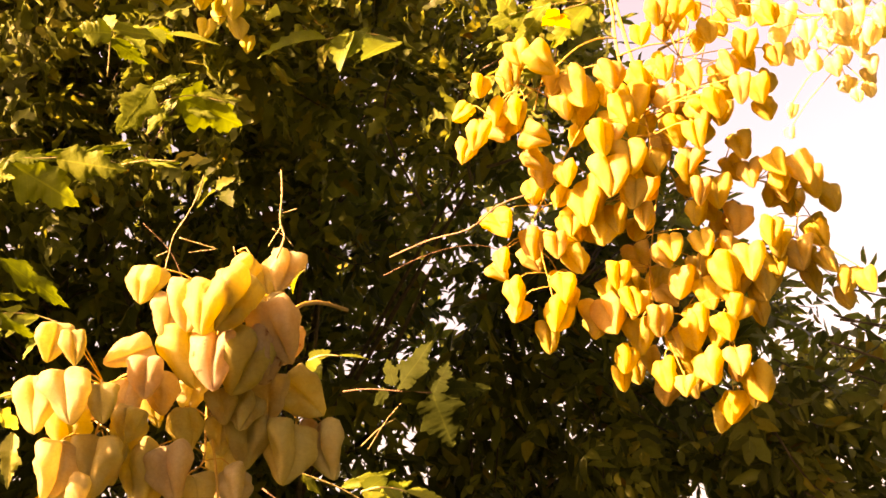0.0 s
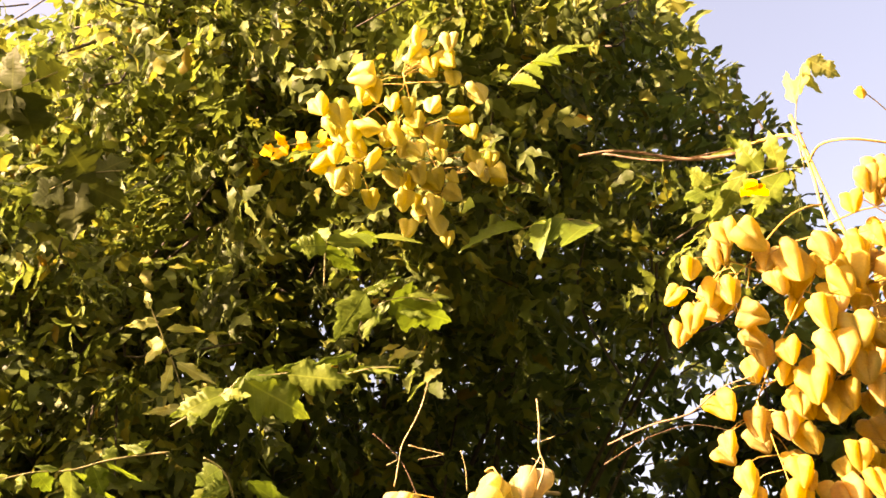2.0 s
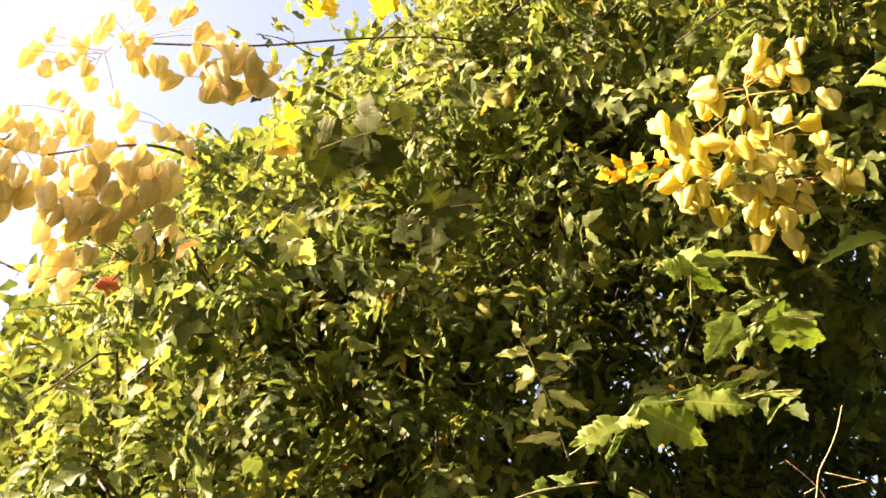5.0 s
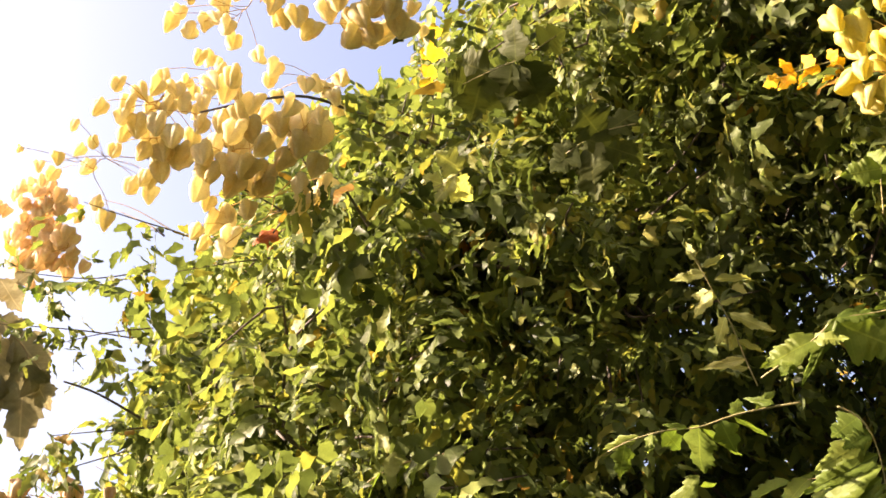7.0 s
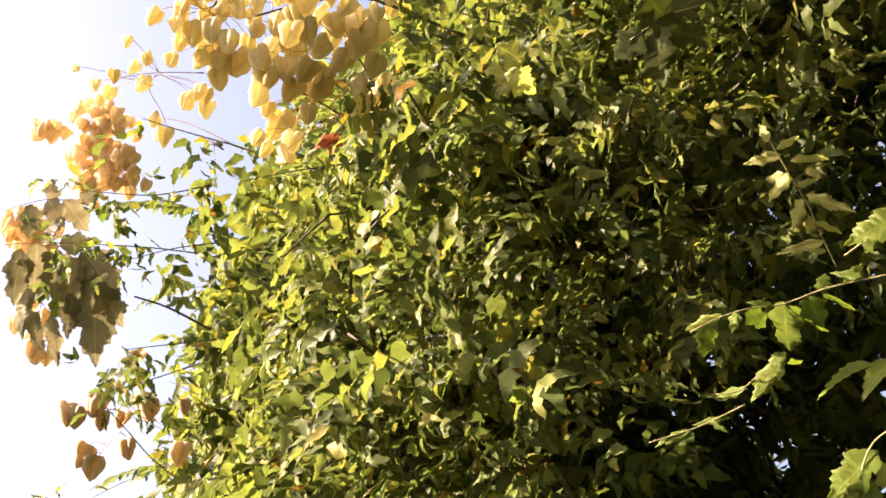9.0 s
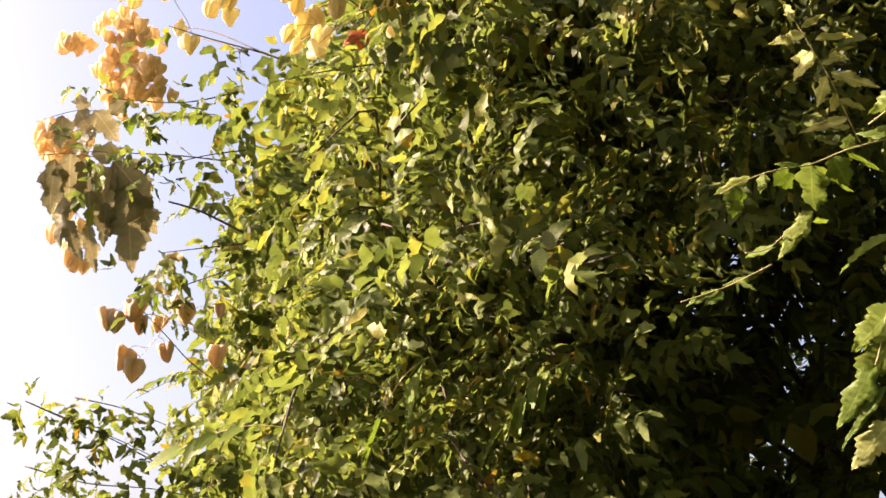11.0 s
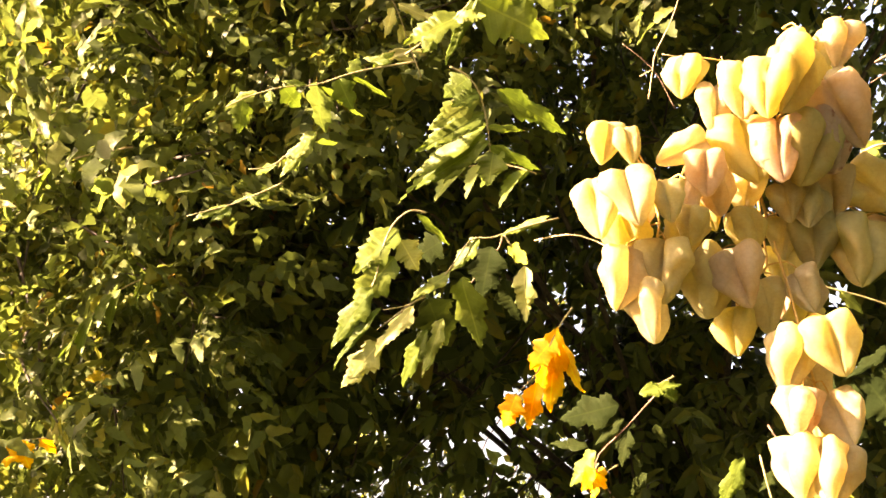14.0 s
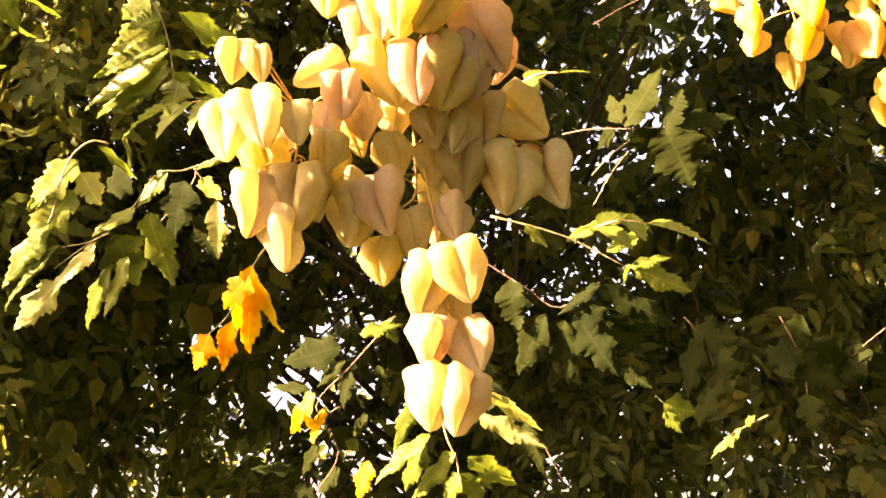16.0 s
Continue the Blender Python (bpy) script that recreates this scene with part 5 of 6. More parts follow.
C2_STRAND = [
    (-17.9, 3.2, -35.5, 5.3, 0), (-15.0, -1.6, -38.7, 4.6, 0), (-24.5, 5.1, -42.2, 5.7, 0), (-24.8, 7.9, -46.5, 4.3, 0),
    (-23.5, 5.5, -52.8, 4.8, 0), (-20.0, 6.6, -44.8, 5.7, 0), (-17.1, 4.6, -46.4, 4.5, 0), (-14.3, 6.7, -47.8, 4.9, -20),
    (-16.5, 5.4, -52.7, 4.9, 0), (-18.1, 7.3, -55.9, 6.2, 0),
]
C2_UPPER = [
    (-10.7, -7.7, -37.0, 6.0, 0), (-4.9, -4.6, -29.5, 6.9, 0), (-10.3, -5.2, -41.7, 7.1, 0), (-13.0, 0.5, -43.1, 6.5, 0),
    (-10.6, 2.9, -44.8, 7.1, 0), (-15.0, 2.8, -44.3, 4.2, 0), (-6.9, -5.3, -39.0, 5.8, 0), (-6.9, -3.0, -43.4, 5.5, 0),
    (-5.3, -0.3, -45.7, 4.8, 0), (0.3, -3.7, -34.5, 5.5, 0), (2.0, -7.9, -37.9, 4.8, 0), (-0.6, -7.8, -26.9, 4.2, 0),
    (3.2, -6.8, -28.0, 5.5, 0), (8.6, -7.1, -26.3, 4.8, 0), (7.9, -10.9, -33.3, 4.8, 0), (0.2, -4.5, -29.9, 4.8, 0),
    (4.6, -9.8, -34.5, 4.8, 0),
]
C2_CROWN = [
    (-1.0, -10.8, -19.4, 4.7, 0), (3.0, -9.1, -17.9, 4.3, 0), (7.0, -5.6, -19.5, 4.7, 0), (12.6, -5.5, -29.8, 4.7, 0),
    (16.5, -3.7, -23.0, 4.7, 0), (-3.8, -5.5, -26.3, 4.7, 0), (-3.5, -1.6, -37.9, 5.5, 0), (1.5, -1.1, -39.0, 5.1, 0),
    (-7.0, -5.9, -32.0, 5.5, 0), (3.6, -6.1, -33.2, 5.1, 0),
]
C2_TOP = [
    (1.5, -8.1, -16.4, 5.0, 0), (7.0, -2.1, -12.6, 3.6, 0), (12.3, -5.3, -0.3, 4.2, 0), (11.6, -13.1, -6.8, 4.2, 0),
    (-0.3, -4.5, -24.1, 4.9, 0), (5.4, 7.5, -20.5, 4.9, 0), (6.8, 4.7, -25.8, 4.9, 0), (9.4, 1.1, -22.8, 5.0, 0),
    (10.5, -9.4, -10.8, 3.7, 0), (7.4, -9.6, -3.4, 2.6, 0), (3.4, -8.1, -1.6, 2.1, 0), (11.9, -4.0, -13.8, 5.0, 0),
    (14.6, -6.2, -10.7, 4.5, 0), (12.5, -4.6, -21.4, 4.9, 0), (19.8, -3.7, -2.8, 4.2, 0), (16.2, -6.8, -17.9, 4.5, 0),
]
C2_MIDDLE = [
    (-9.3, 3.9, -52.2, 4.8, 0), (-10.5, 8.9, -55.8, 7.1, 0), (-8.2, 2.9, -56.5, 5.1, 0), (-9.1, 10.9, -61.7, 5.1, 15),
    (-6.2, 11.2, -58.4, 6.0, 0), (-3.6, 11.4, -64.4, 5.3, 0), (0.4, 11.7, -62.4, 4.8, 0), (-1.9, 8.1, -67.2, 3.5, 0),
    (0.4, 7.3, -60.0, 5.6, 0), (-4.9, 4.3, -59.1, 4.8, 0), (0.1, 7.2, -52.5, 5.3, 0), (-2.0, 1.0, -49.9, 4.8, 0),
    (2.6, 2.0, -49.1, 5.0, 0), (-1.5, 13.6, -49.1, 5.4, 0), (-4.8, 10.9, -46.5, 5.4, 0), (-4.3, 17.7, -59.7, 4.6, 0),
]
C2_TAIL = [
    (4.9, 2.0, -53.5, 6.6, 0), (8.4, 1.9, -52.7, 6.0, 0), (10.0, 5.0, -54.6, 6.1, 0), (5.8, 4.4, -57.9, 4.4, 30),
    (3.9, 4.2, -60.7, 4.4, 0), (1.9, 7.4, -65.1, 5.5, 0), (4.8, 5.3, -65.4, 4.7, 0), (8.1, 8.4, -67.5, 6.0, 0),
    (6.0, 14.5, -68.7, 5.5, 20), (5.6, 0.7, -42.1, 5.5, 0), (2.6, -1.8, -43.1, 4.7, 0), (8.0, 3.7, -45.0, 5.3, 0),
    (3.3, 7.0, -54.4, 5.3, 0), (1.1, 5.8, -58.6, 4.6, 0), (6.4, 3.8, -49.3, 4.6, 0),
]
C2_EAST = [
    (19.7, 2.4, -40.6, 5.8, 0), (22.3, 4.3, -42.5, 5.0, 0), (16.8, -2.1, -41.0, 5.5, 0), (15.7, 2.7, -41.2, 5.5, 0),
    (20.3, 5.8, -47.4, 5.1, 0), (20.9, 6.7, -51.0, 4.8, 0), (22.6, 7.7, -53.8, 4.8, 20), (16.9, 6.8, -49.8, 5.6, 0),
    (11.9, 1.6, -48.4, 5.0, 0), (13.0, 6.8, -51.0, 5.0, 0), (24.5, 4.3, -55.5, 4.2, 0), (9.9, 7.6, -57.5, 4.7, 0),
    (11.1, 1.5, -39.2, 5.1, 0), (9.6, -1.0, -36.0, 5.1, 0), (13.6, -3.2, -40.5, 4.7, 0),
]
C2 = (C2_WEST, C2_STRAND, C2_UPPER, C2_CROWN, C2_TOP, C2_MIDDLE, C2_TAIL, C2_EAST)
# origin, then (east, north, up, length, lean) of each pod in centimetres and degrees
C2B_AT = (0.710, 1.460, 2.820)
C2B_INNER = [
    (-7.4, 1.6, -11.6, 5.3, 0), (-6.2, -1.9, -17.8, 4.9, 0), (-3.6, -2.3, -20.1, 4.7, 0), (-5.0, -12.7, -24.8, 4.9, 0),
    (1.8, -2.2, -21.7, 4.7, 0), (1.4, -7.8, -23.8, 4.7, 0), (-9.8, 4.4, -29.3, 3.2, 0), (2.2, -0.1, -29.5, 3.4, 0),
    (1.3, 5.2, -24.4, 4.2, 0), (-5.3, 0.4, -22.5, 4.4, 0), (-6.6, 1.8, -18.7, 4.4, 0), (-4.0, -4.0, -27.0, 4.4, 0),
    (6.7, -2.8, -16.4, 4.7, 0), (-12.8, -2.4, -12.9, 5.2, 0), (-10.2, 1.3, -16.3, 4.7, 0), (-0.1, -7.7, -19.7, 4.4, 0),
    (-0.3, -0.6, -11.9, 4.7, 0),
]
C2B_OUTER = [
    (-1.3, 4.3, -5.2, 4.9, 0), (0.5, 0.7, -6.0, 4.9, 0), (5.4, 7.5, -6.0, 4.9, 0), (9.5, 6.5, -4.8, 4.9, 0),
    (9.2, 2.1, -14.9, 4.9, 0), (4.2, 2.8, -16.1, 4.5, 0), (3.5, -0.8, -24.8, 4.3, 0), (14.5, 5.1, -6.7, 4.9, 0),
    (7.0, 2.6, 1.5, 4.9, 0), (8.2, -4.8, -4.2, 4.9, 0), (-1.7, -2.9, 0.4, 4.9, 0),
]
C2B = (C2B_INNER, C2B_OUTER)
# origin, then (east, north, up, length, lean) of each pod in centimetres and degrees
C3_AT = (-0.330, 1.270, 2.950)
C3_UPPER = [
    (3.7, -9.0, 0.5, 4.5, 0), (2.7, -7.4, -1.8, 4.5, 30), (9.1, -9.6, -3.0, 4.7, 0), (7.8, -5.5, -2.7, 4.5, 0),
    (5.4, -6.3, -4.2, 4.5, -20), (8.3, -3.9, -5.9, 4.5, 0), (12.3, -2.6, -9.1, 4.8, -30), (-6.9, -7.4, -5.2, 5.8, 80),
    (-5.1, -4.9, -6.6, 4.5, 0), (-14.4, -5.9, -8.9, 5.8, 0), (-11.4, -4.0, -9.9, 5.8, 0), (-6.1, -4.9, -14.5, 5.4, -45),
    (-9.3, -4.4, -14.6, 4.7, 0),
]
C3_LOWER = [
    (-2.0, -5.3, -10.4, 4.4, 0), (0.0, -3.5, -10.2, 4.4, 0), (4.7, -4.7, -11.9, 4.6, 0), (8.3, -0.8, -11.5, 4.4, 80),
    (4.0, 0.2, -14.4, 4.4, 0), (-2.0, -3.8, -16.5, 4.6, 0), (1.4, -2.6, -13.0, 4.8, 0), (1.3, -0.8, -17.9, 4.6, 0),
    (-6.5, -2.0, -20.0, 4.8, 15), (4.8, 0.1, -19.3, 3.3, 0), (-15.2, -2.6, -18.5, 5.0, 60), (-13.1, -1.2, -21.3, 4.8, 10),
    (-10.3, -0.6, -21.3, 4.8, 0), (-12.3, -4.2, -18.6, 3.9, 0),
]
C3_TAIL = [
    (-4.3, 5.0, -17.9, 4.9, 0), (-0.3, 5.3, -18.2, 5.1, 0), (2.2, 7.5, -18.2, 4.7, -20), (5.3, 9.3, -20.0, 4.5, -40),
    (-3.3, 6.6, -22.1, 4.5, 0), (-1.6, 10.5, -20.2, 4.3, 0), (1.5, 7.1, -24.0, 4.9, 0), (-3.8, 10.3, -25.6, 4.7, 10),
    (1.7, 10.4, -25.7, 4.5, 0), (9.3, 5.5, -15.8, 3.7, 0), (10.1, 5.7, -18.9, 4.1, 0), (12.3, 8.5, -14.9, 3.7, 0),
    (13.7, 8.0, -18.5, 4.3, -30),
]
C3 = (C3_UPPER, C3_LOWER, C3_TAIL)
# origin, then (east, north, up, length, lean) of each pod in centimetres and degrees
C4_AT = (-1.300, 0.950, 2.950)
C4_LOW = [
    (-0.2, -4.4, -17.9, 6.9, 13), (1.8, -1.6, -18.6, 7.2, 14), (4.2, -11.0, -21.3, 4.8, 18), (1.1, -4.3, -23.2, 5.6, -4),
    (-2.5, -3.9, -24.3, 5.2, 21), (8.7, -7.8, -22.8, 4.5, -10), (-0.8, -7.6, -20.5, 5.6, -10),
]
C4_MIDDLE = [
    (-5.9, -16.2, -17.3, 5.7, 13), (-5.3, -19.3, -18.2, 4.7, -15), (-1.7, -18.5, -18.2, 4.6, 12), (-11.8, -15.6, -17.1, 4.6, -19),
    (-3.2, -12.2, -18.6, 5.2, 15), (-2.8, -14.5, -22.7, 4.8, -10), (-4.6, -7.5, -16.8, 4.6, 15), (-4.8, -4.7, -19.6, 5.8, -15),
    (-2.9, -14.9, -26.7, 5.3, 7), (-2.5, -11.6, -23.9, 5.4, -12), (-0.3, -11.0, -27.6, 5.3, 7), (-9.8, -7.3, -22.0, 5.8, -7),
    (-8.8, -9.9, -27.6, 5.4, -9), (-5.1, -8.9, -28.7, 5.5, 16),
]
C4_MIDDLE_MORE = [
    (-6.1, -4.1, -26.8, 5.7, 0), (-8.4, -3.6, -27.3, 5.2, 9), (-9.6, -7.3, -29.8, 5.2, 19), (-9.3, -14.5, -28.2, 5.4, -14),
    (-10.3, -11.7, -30.4, 5.4, -1), (-9.7, -13.9, -35.0, 4.5, 21), (-11.9, -10.5, -21.8, 5.0, 0), (-6.4, -14.7, -22.6, 4.7, 19),
]
C4_WEST = [
    (-17.5, -12.5, -24.4, 5.8, 12), (-18.3, -15.5, -25.0, 5.6, -9), (-19.7, -14.1, -27.8, 5.0, -9), (-22.0, -16.1, -21.3, 5.9, 18),
    (-16.0, -19.8, -23.1, 5.2, 9), (-13.8, -17.8, -25.0, 4.9, 22), (-20.4, -20.4, -22.1, 4.8, 10), (-21.2, -17.7, -25.2, 4.3, 18),
    (-21.6, -23.1, -21.7, 4.1, -2), (-23.9, -20.4, -22.3, 4.1, 2), (-26.3, -19.6, -24.4, 3.9, -10), (-19.3, -20.0, -18.0, 4.5, -12),
    (-17.2, -18.1, -17.6, 4.5, -3), (-16.2, -15.7, -15.6, 4.5, -19),
]
C4_WEST_MORE = [
    (-18.7, -22.5, -17.1, 4.1, -22), (-18.7, -20.2, -14.0, 4.2, 22), (-16.8, -17.5, -13.5, 4.6, -5), (-20.7, -23.3, -19.3, 4.1, 5),
    (-16.3, -28.9, -21.5, 3.7, -1), (-23.5, -26.4, -21.4, 3.9, 2), (-11.3, -15.2, -21.8, 4.7, -12), (-17.7, -11.2, -19.8, 5.1, 0),
]
C4_TAIL = [
    (2.7, -0.9, -25.7, 5.2, 21), (1.6, 2.9, -26.9, 5.3, 11), (-2.7, 5.8, -26.8, 5.8, 1), (1.8, -2.6, -30.6, 4.6, 4),
    (-1.8, 2.2, -30.0, 4.9, 17), (-2.8, 4.7, -33.9, 5.3, -8), (-0.4, -1.3, -35.6, 3.6, -8), (-15.9, -4.1, -33.3, 5.3, 16),
    (-15.0, -2.1, -31.2, 5.3, -11), (-11.8, -3.5, -37.3, 5.2, 5), (-10.7, -5.2, -41.4, 4.6, -20), (-7.5, -4.7, -33.9, 4.6, -2),
    (-15.8, -6.2, -30.5, 4.4, 7), (-14.9, -8.2, -37.8, 3.7, 15),
]
C4_SPRAY = [
    (-94.9, 5.4, 16.1, 5.0, -16), (-83.4, 3.3, 12.4, 4.1, 1), (-87.1, 13.0, 18.0, 5.7, 21), (-83.6, 10.7, 22.7, 4.2, -2),
    (-87.9, 10.2, 21.6, 4.3, 6), (-79.6, 2.2, 20.0, 3.6, 11), (-81.6, 22.7, 17.0, 6.4, 10), (-79.9, 27.6, 16.9, 6.0, 12),
    (-75.4, 21.1, 16.0, 5.5, 20), (-83.4, 20.1, 5.2, 6.2, 11), (-85.6, 17.5, 9.3, 4.9, -5), (-91.1, -2.4, 14.2, 2.5, -1),
]
C4_CROWN = [
    (-6.0, -3.5, 11.6, 5.8, -6), (-5.3, -0.5, 10.2, 5.6, 21), (-5.7, 3.6, 19.4, 6.5, -13), (-1.6, 2.0, 18.6, 5.7, 10),
    (-0.5, 5.0, 17.1, 6.0, -6), (2.8, 4.6, 14.3, 6.8, -2), (4.4, 6.0, 18.2, 6.6, 15), (7.7, 6.6, 16.2, 6.8, 3),
    (7.0, 9.9, 15.4, 6.3, -9), (6.4, 14.3, 18.3, 5.2, -15), (0.2, 13.2, 18.8, 7.1, 11), (1.2, 8.3, 13.3, 6.8, -22),
    (0.3, 4.7, 10.2, 5.8, 15), (7.5, 13.6, 22.5, 4.2, -3),
]
C4_CROWN_MORE = [
    (-3.0, 8.4, 18.3, 5.8, 9), (5.9, 6.1, 20.5, 5.5, -5), (5.6, 1.8, 16.3, 5.4, -18),
]
C4_OUTER = [
    (-8.7, -9.7, 24.0, 4.6, -19), (-2.7, -3.1, 27.0, 4.9, 21), (-4.4, -3.9, 24.8, 4.9, 11), (-1.2, 0.7, 23.6, 5.2, 5),
    (-2.1, 5.8, 27.7, 5.0, -21), (-23.7, -15.6, 15.2, 4.2, -20), (-29.0, -13.1, 16.1, 4.3, 0), (-30.0, -14.0, 13.1, 4.7, 21),
    (-27.6, -10.7, 12.3, 4.7, -1), (-25.6, -8.6, 15.2, 5.0, 3), (-23.3, -8.0, 19.8, 5.5, -15), (-19.9, -8.2, 11.8, 5.3, 1),
    (-24.1, -2.6, 14.9, 5.0, -15), (-18.0, -9.3, 19.5, 4.9, -1),
]
C4_OUTER_MORE = [
    (-14.9, -10.9, 20.5, 4.4, 14), (-13.4, -4.0, 18.1, 5.4, -1), (-15.2, -0.7, 25.6, 4.8, -5), (-15.9, 0.4, 19.9, 4.8, 6),
]
C4_LEAFY = [
    (-10.9, 9.2, 7.1, 4.8, -10), (-11.2, 12.9, 8.6, 5.3, -17), (-9.6, 14.4, 12.2, 5.2, -19), (-6.2, 9.9, 2.0, 4.5, -19),
    (-9.3, 4.9, 2.5, 4.3, 15), (-15.5, 1.7, 7.1, 4.8, 16), (-18.3, 3.7, 6.8, 4.4, -9),
]
C4_FAR = [
    (-22.7, -7.8, 4.8, 4.3, -17), (-18.2, -8.4, -1.2, 4.2, 15), (-19.7, -12.6, -0.1, 3.7, 12), (-19.3, -4.8, -1.2, 4.4, -17),
    (-23.0, -11.8, -3.9, 4.0, -22), (-20.7, -8.2, -4.3, 4.4, 18), (-29.8, -12.0, 0.5, 3.9, 1), (-28.9, -9.8, -3.6, 4.3, -1),
    (-20.9, -3.0, 3.3, 4.3, 11),
]
C4 = (C4_LOW, C4_MIDDLE, C4_MIDDLE_MORE, C4_WEST, C4_WEST_MORE, C4_TAIL, C4_SPRAY, C4_CROWN, C4_CROWN_MORE, C4_OUTER, C4_OUTER_MORE, C4_LEAFY, C4_FAR,)
# origin, then (east, north, up, length, lean) of each pod in centimetres and degrees
C6_AT = (-2.550, 1.200, 3.200)
C6_UPPER = [
    (12.1, -1.9, 0.6, 5.2, 15), (7.5, 0.6, -0.8, 4.1, 0), (0.6, -6.5, 1.6, 4.3, 19), (8.0, 1.6, 2.2, 4.6, 0),
    (4.7, -5.6, 4.0, 4.9, 16), (8.8, -2.5, -2.7, 4.1, -22), (5.8, -8.8, 0.8, 4.6, -17), (4.5, -6.3, -2.1, 4.3, -5),
    (9.5, -2.3, -1.6, 4.3, -1), (7.1, -4.5, 1.5, 4.8, 6), (7.1, -1.2, 5.6, 4.9, 12), (11.0, -6.6, 2.5, 4.2, -12),
    (7.4, 3.0, 1.9, 4.5, -4), (4.5, -5.0, -2.2, 4.6, 4),
]
C6_UPPER_MORE = [
    (9.1, 1.7, -1.1, 5.1, -8), (5.3, -2.8, -1.7, 4.5, -22), (4.5, -1.8, 1.7, 4.3, 2), (5.1, 1.1, 4.4, 5.3, 13),
    (3.0, 1.9, -0.2, 5.0, 6), (7.1, -2.9, -4.9, 4.1, 22),
]
C6_MIDDLE = [
    (4.6, 3.8, -2.8, 4.6, -6), (-0.1, 6.0, -8.1, 5.6, -11), (-0.3, 3.5, -10.8, 4.2, 11), (-2.0, 3.0, -8.4, 5.5, 5),
    (8.1, 0.3, -10.5, 4.7, -22), (5.5, 2.3, -6.2, 5.2, 0), (2.4, 1.4, -3.5, 5.1, 10), (0.1, -0.1, -5.0, 5.4, -15),
    (8.8, 4.6, -9.8, 5.5, -1), (0.3, -2.0, -3.3, 4.6, 15), (6.7, 4.8, -10.3, 4.2, 10), (2.3, -0.4, -4.2, 5.1, 5),
    (3.5, 1.2, -8.8, 4.5, 0), (9.2, 3.3, -6.3, 4.7, 3),
]
C6_MIDDLE_MORE = [
    (-2.0, -1.6, -4.8, 5.0, -17), (3.9, 1.7, -6.6, 4.6, -21), (-2.5, -0.6, -10.1, 4.6, 3), (3.8, -4.3, -11.2, 4.2, 13),
    (7.2, -2.9, -5.3, 5.5, 1), (8.4, 5.6, -7.4, 4.7, -16), (-4.6, -1.3, -7.0, 5.6, -1), (1.1, -1.9, -7.6, 5.2, 6),
]
C6_EAST = [
    (10.6, 8.9, -13.9, 4.7, -13), (13.9, 5.2, -9.7, 4.5, 18), (13.2, 1.1, -12.0, 5.1, -9), (4.9, 4.5, -9.2, 4.7, 2),
    (5.6, 10.3, -10.8, 5.2, 13), (10.5, 2.1, -16.2, 4.0, 20), (6.1, 7.5, -7.3, 4.8, -10), (7.3, 5.8, -5.9, 4.6, 21),
    (14.9, 2.4, -9.9, 5.1, 3), (4.5, 8.3, -13.1, 4.9, 10), (14.8, 5.3, -14.3, 4.6, 22), (4.9, 6.9, -10.3, 5.0, -19),
]
C6_EDGE = [
    (-0.2, -13.2, -6.9, 4.9, 9), (0.1, -10.8, -7.4, 4.6, 16), (-1.0, -10.9, -3.4, 4.5, 13), (-1.7, -8.0, -3.1, 4.4, 13),
    (1.6, -13.9, -6.1, 3.8, -14), (-1.5, -14.4, -5.9, 4.8, -9), (-4.7, -9.4, -3.3, 4.6, 19), (-8.2, -11.4, -3.6, 5.2, -5),
]
C6_LOW = [
    (7.7, -1.2, -19.7, 4.5, -9), (7.0, -3.4, -18.2, 4.6, -18), (2.6, 3.1, -13.2, 4.5, -2), (1.9, 6.5, -13.2, 4.6, 20),
    (7.7, 1.6, -15.2, 5.0, 21), (3.9, -3.0, -18.5, 5.1, 14), (4.0, -0.9, -18.6, 4.0, 16), (2.6, 4.2, -15.6, 4.5, 14),
    (0.3, 1.0, -18.1, 4.9, -5),
]
C6_WEST = [
    (-5.1, -12.5, -32.7, 6.9, 19), (0.3, -9.8, -32.9, 6.2, 8), (-2.7, -5.5, -34.7, 5.8, 20), (-11.3, -7.3, -33.0, 6.3, 12),
    (-9.6, -5.5, -33.8, 5.6, 4), (-1.0, -9.0, -34.3, 7.0, 11), (-2.9, -6.6, -36.4, 5.7, -13), (-2.4, -9.5, -40.3, 6.3, 10),
    (-3.8, -7.2, -38.2, 6.9, -13), (-9.2, -5.0, -32.1, 6.6, 3), (-2.9, -12.0, -31.4, 7.0, -6), (-10.3, -9.7, -32.4, 5.7, 7),
    (-4.2, -3.9, -30.2, 5.9, -3), (-5.4, -6.5, -27.4, 5.7, 3),
]
C6_WEST_MORE = [
    (-8.8, 3.2, -57.5, 5.7, 5), (-14.8, 1.6, -52.2, 6.6, -1), (-7.6, 5.0, -61.7, 5.3, -8), (-7.4, 4.7, -51.7, 6.0, -1),
    (-13.9, 0.5, -46.6, 6.1, 10), (-7.9, 3.8, -60.0, 6.3, 0), (-3.6, -2.8, -48.9, 5.7, -6), (-5.2, -1.5, -51.4, 5.3, 3),
]
C6 = (C6_UPPER, C6_UPPER_MORE, C6_MIDDLE, C6_MIDDLE_MORE, C6_EAST, C6_EDGE, C6_LOW, C6_WEST, C6_WEST_MORE,)
# origin, then (east, north, up, length, lean) of each pod in centimetres and degrees
C7_AT = (-2.000, 1.100, 2.500)
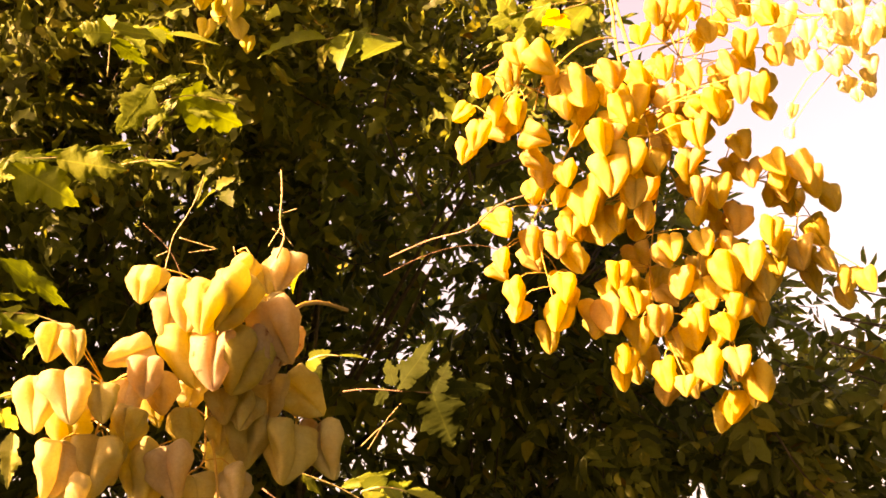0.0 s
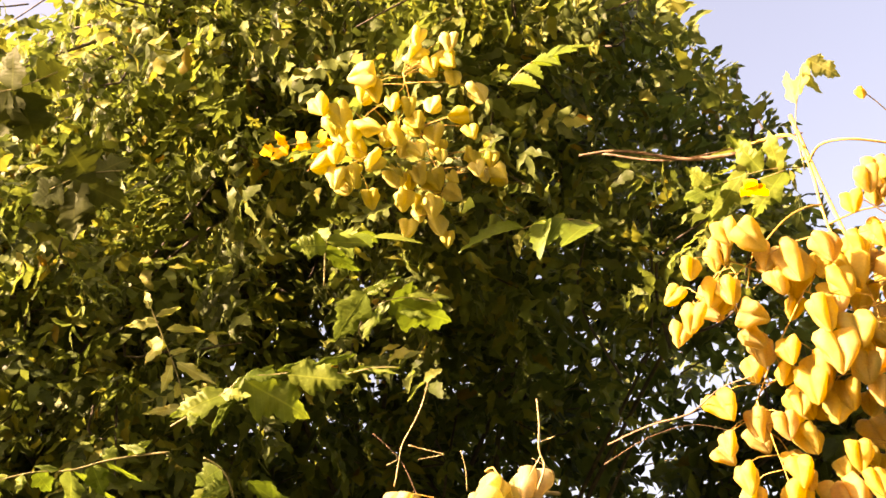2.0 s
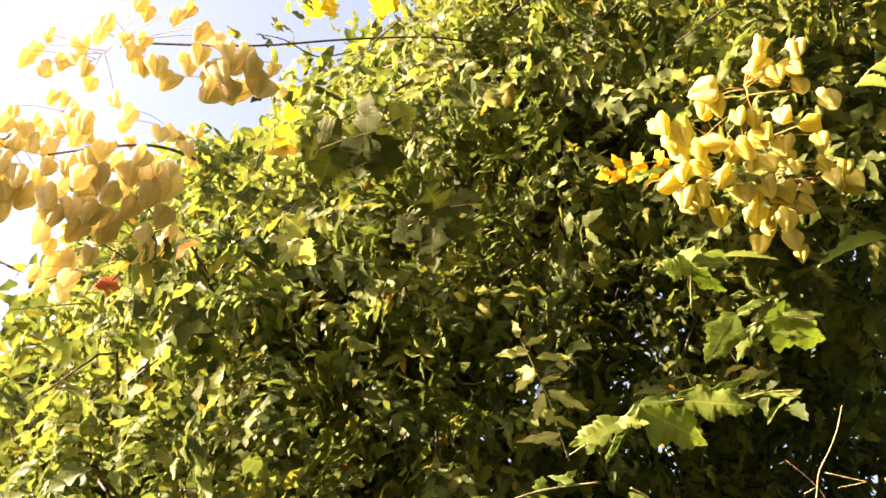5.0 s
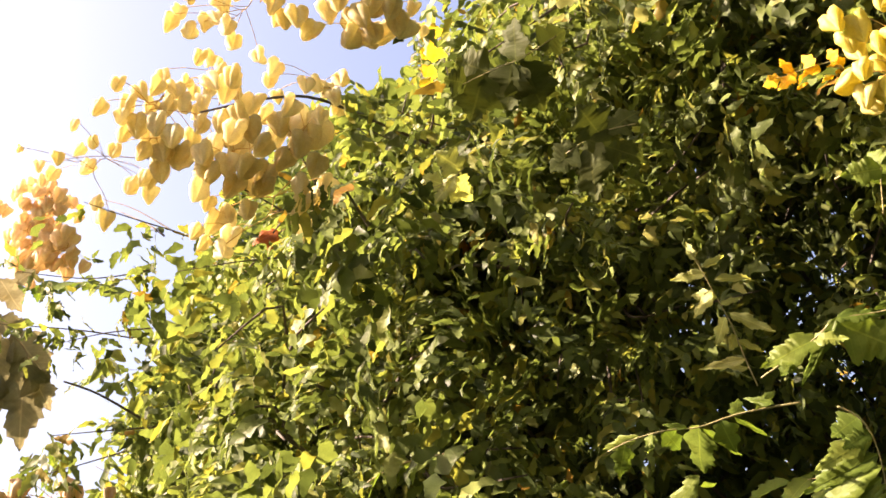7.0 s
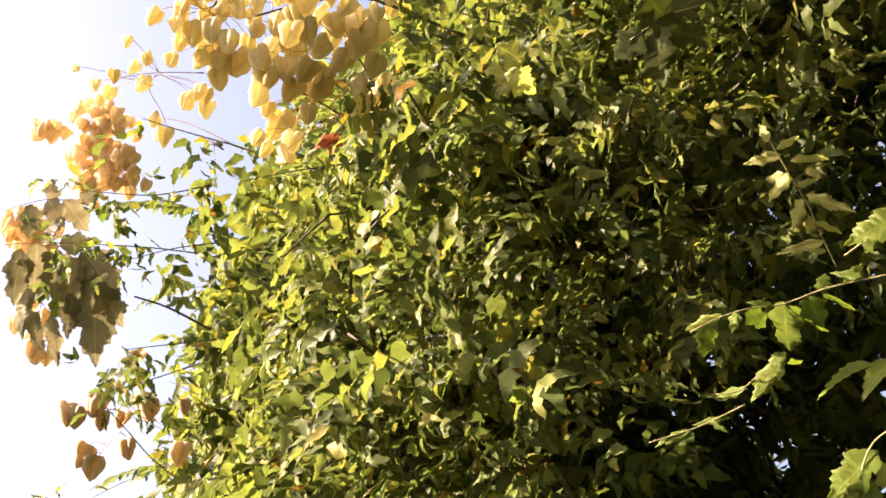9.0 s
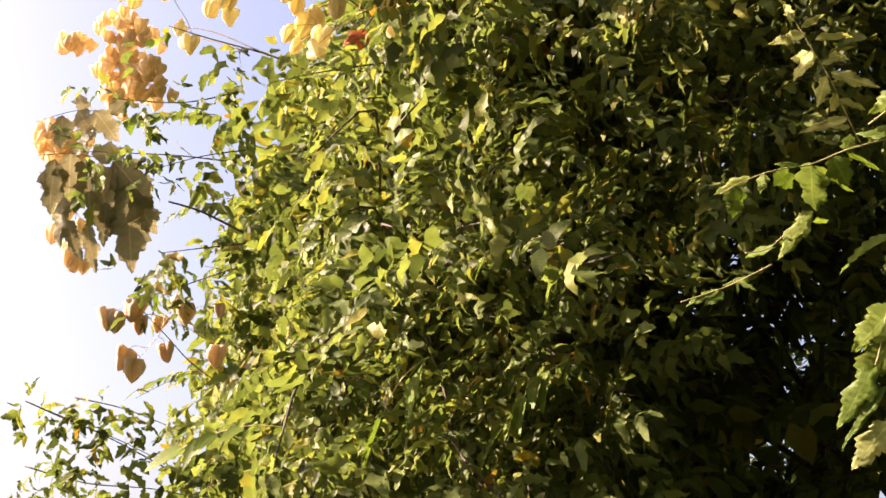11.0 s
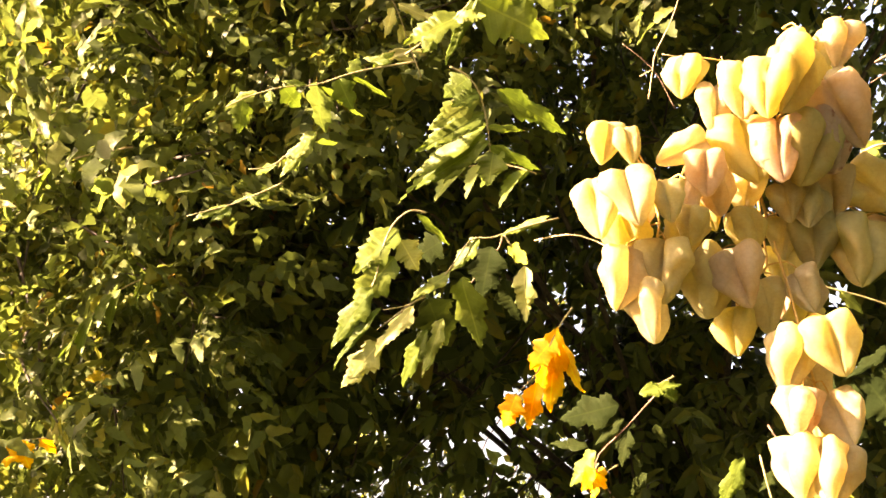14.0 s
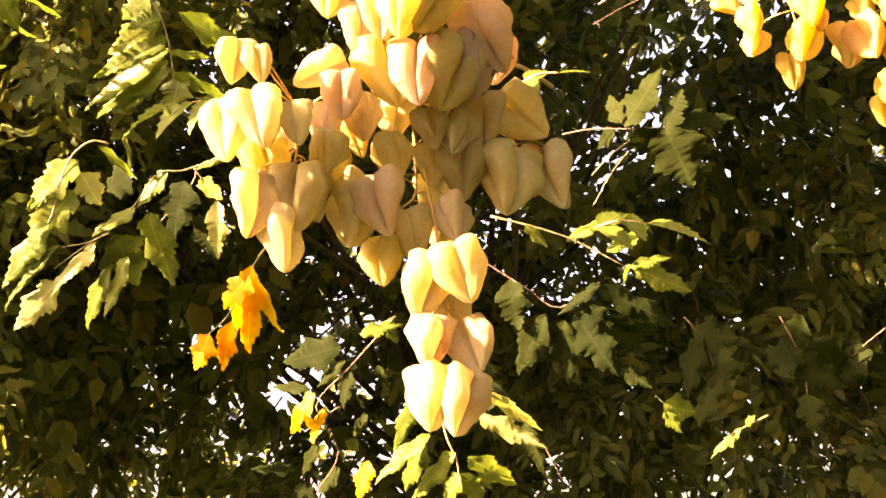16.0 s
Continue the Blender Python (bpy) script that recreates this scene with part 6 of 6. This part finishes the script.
C7_HEARTS = [
    (-53.3, 21.3, -6.6, 7.6, -20), (-50.6, 22.7, -7.3, 6.6, 10), (-49.1, 26.2, -3.3, 7.6, -8), (-49.3, 28.8, -6.3, 6.0, 5),
    (-41.6, 36.2, -2.2, 7.6, 0), (-47.3, 37.6, 1.5, 6.1, 7), (-51.7, 35.9, -3.5, 5.4, -12), (-50.0, 38.3, -10.8, 6.1, -9),
    (-54.8, 28.9, -14.3, 7.7, 0), (-53.4, 31.6, -16.8, 7.7, -2), (-44.7, 50.2, -9.1, 7.5, 11), (-36.2, 42.6, -0.6, 5.0, 0),
]
C7 = (C7_HEARTS,)

# twigs that carry the far clusters
C4_TWIGS = [[(-1.376, 1.400, 3.111), (-1.400, 1.221, 3.058), (-1.370, 1.019, 2.947), (-1.349, 0.889, 2.839), (-1.408, 0.789, 2.753), (-1.478, 0.728, 2.758)], [(-1.344, 1.020, 2.733), (-1.320, 0.949, 2.737), (-1.297, 0.890, 2.745)], [(-1.428, 1.044, 2.714), (-1.396, 0.942, 2.673), (-1.404, 0.871, 2.659)], [(-2.039, 1.153, 3.158), (-2.141, 1.098, 3.167), (-2.238, 1.056, 3.166)], [(-1.258, 1.109, 3.289), (-1.292, 1.014, 3.196), (-1.383, 0.956, 3.172), (-1.485, 0.883, 3.141), (-1.582, 0.814, 3.102)], [(-1.386, 1.119, 3.047), (-1.438, 1.034, 2.997), (-1.503, 0.957, 2.954), (-1.561, 0.899, 2.909)]]
C6_TWIGS = [[(-1.984, 1.235, 2.976), (-2.174, 1.230, 3.111), (-2.370, 1.239, 3.218), (-2.480, 1.179, 3.211), (-2.572, 1.086, 3.151)], [(-2.003, 1.223, 2.964), (-2.304, 1.280, 3.178), (-2.424, 1.248, 3.139), (-2.498, 1.193, 3.080)], [(-2.409, 1.322, 2.888), (-2.544, 1.214, 2.881), (-2.616, 1.105, 2.856)]]
C7_TWIGS = [[(-2.482, 1.677, 2.348), (-2.491, 1.559, 2.386), (-2.481, 1.459, 2.430), (-2.464, 1.370, 2.461), (-2.517, 1.314, 2.420)], [(-2.483, 1.578, 2.371), (-2.502, 1.494, 2.315), (-2.515, 1.385, 2.308)]]

pod_cluster(C1_AT, C1, "large cluster of papery yellow pods flushed pink, hanging low", "cream", (-0.2, 1.9, 2.4), 1, 0.4)
pod_cluster(C2_AT, C2, "wide hanging cluster of bright golden-yellow papery pods", "yellow", (0.32, 1.42, 2.84), 2, 0.9)
pod_cluster(C2B_AT, C2B, "cluster of golden-tan pods hanging against the open sky", "tan", (0.6, 2.2, 3.2), 3)
pod_cluster(C3_AT, C3, "small cluster of pale yellow pods among green leaves", "lemon", (-0.3, 2.2, 3.3), 4)
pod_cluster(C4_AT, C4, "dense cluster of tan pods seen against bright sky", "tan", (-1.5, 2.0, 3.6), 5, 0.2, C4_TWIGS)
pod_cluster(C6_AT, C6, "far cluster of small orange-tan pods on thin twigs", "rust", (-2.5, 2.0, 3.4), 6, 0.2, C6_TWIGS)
pod_cluster(C7_AT, C7, "loose far cluster of brown heart-shaped pods", "brown", (-2.6, 2.2, 3.1), 7, 0.0, C7_TWIGS)
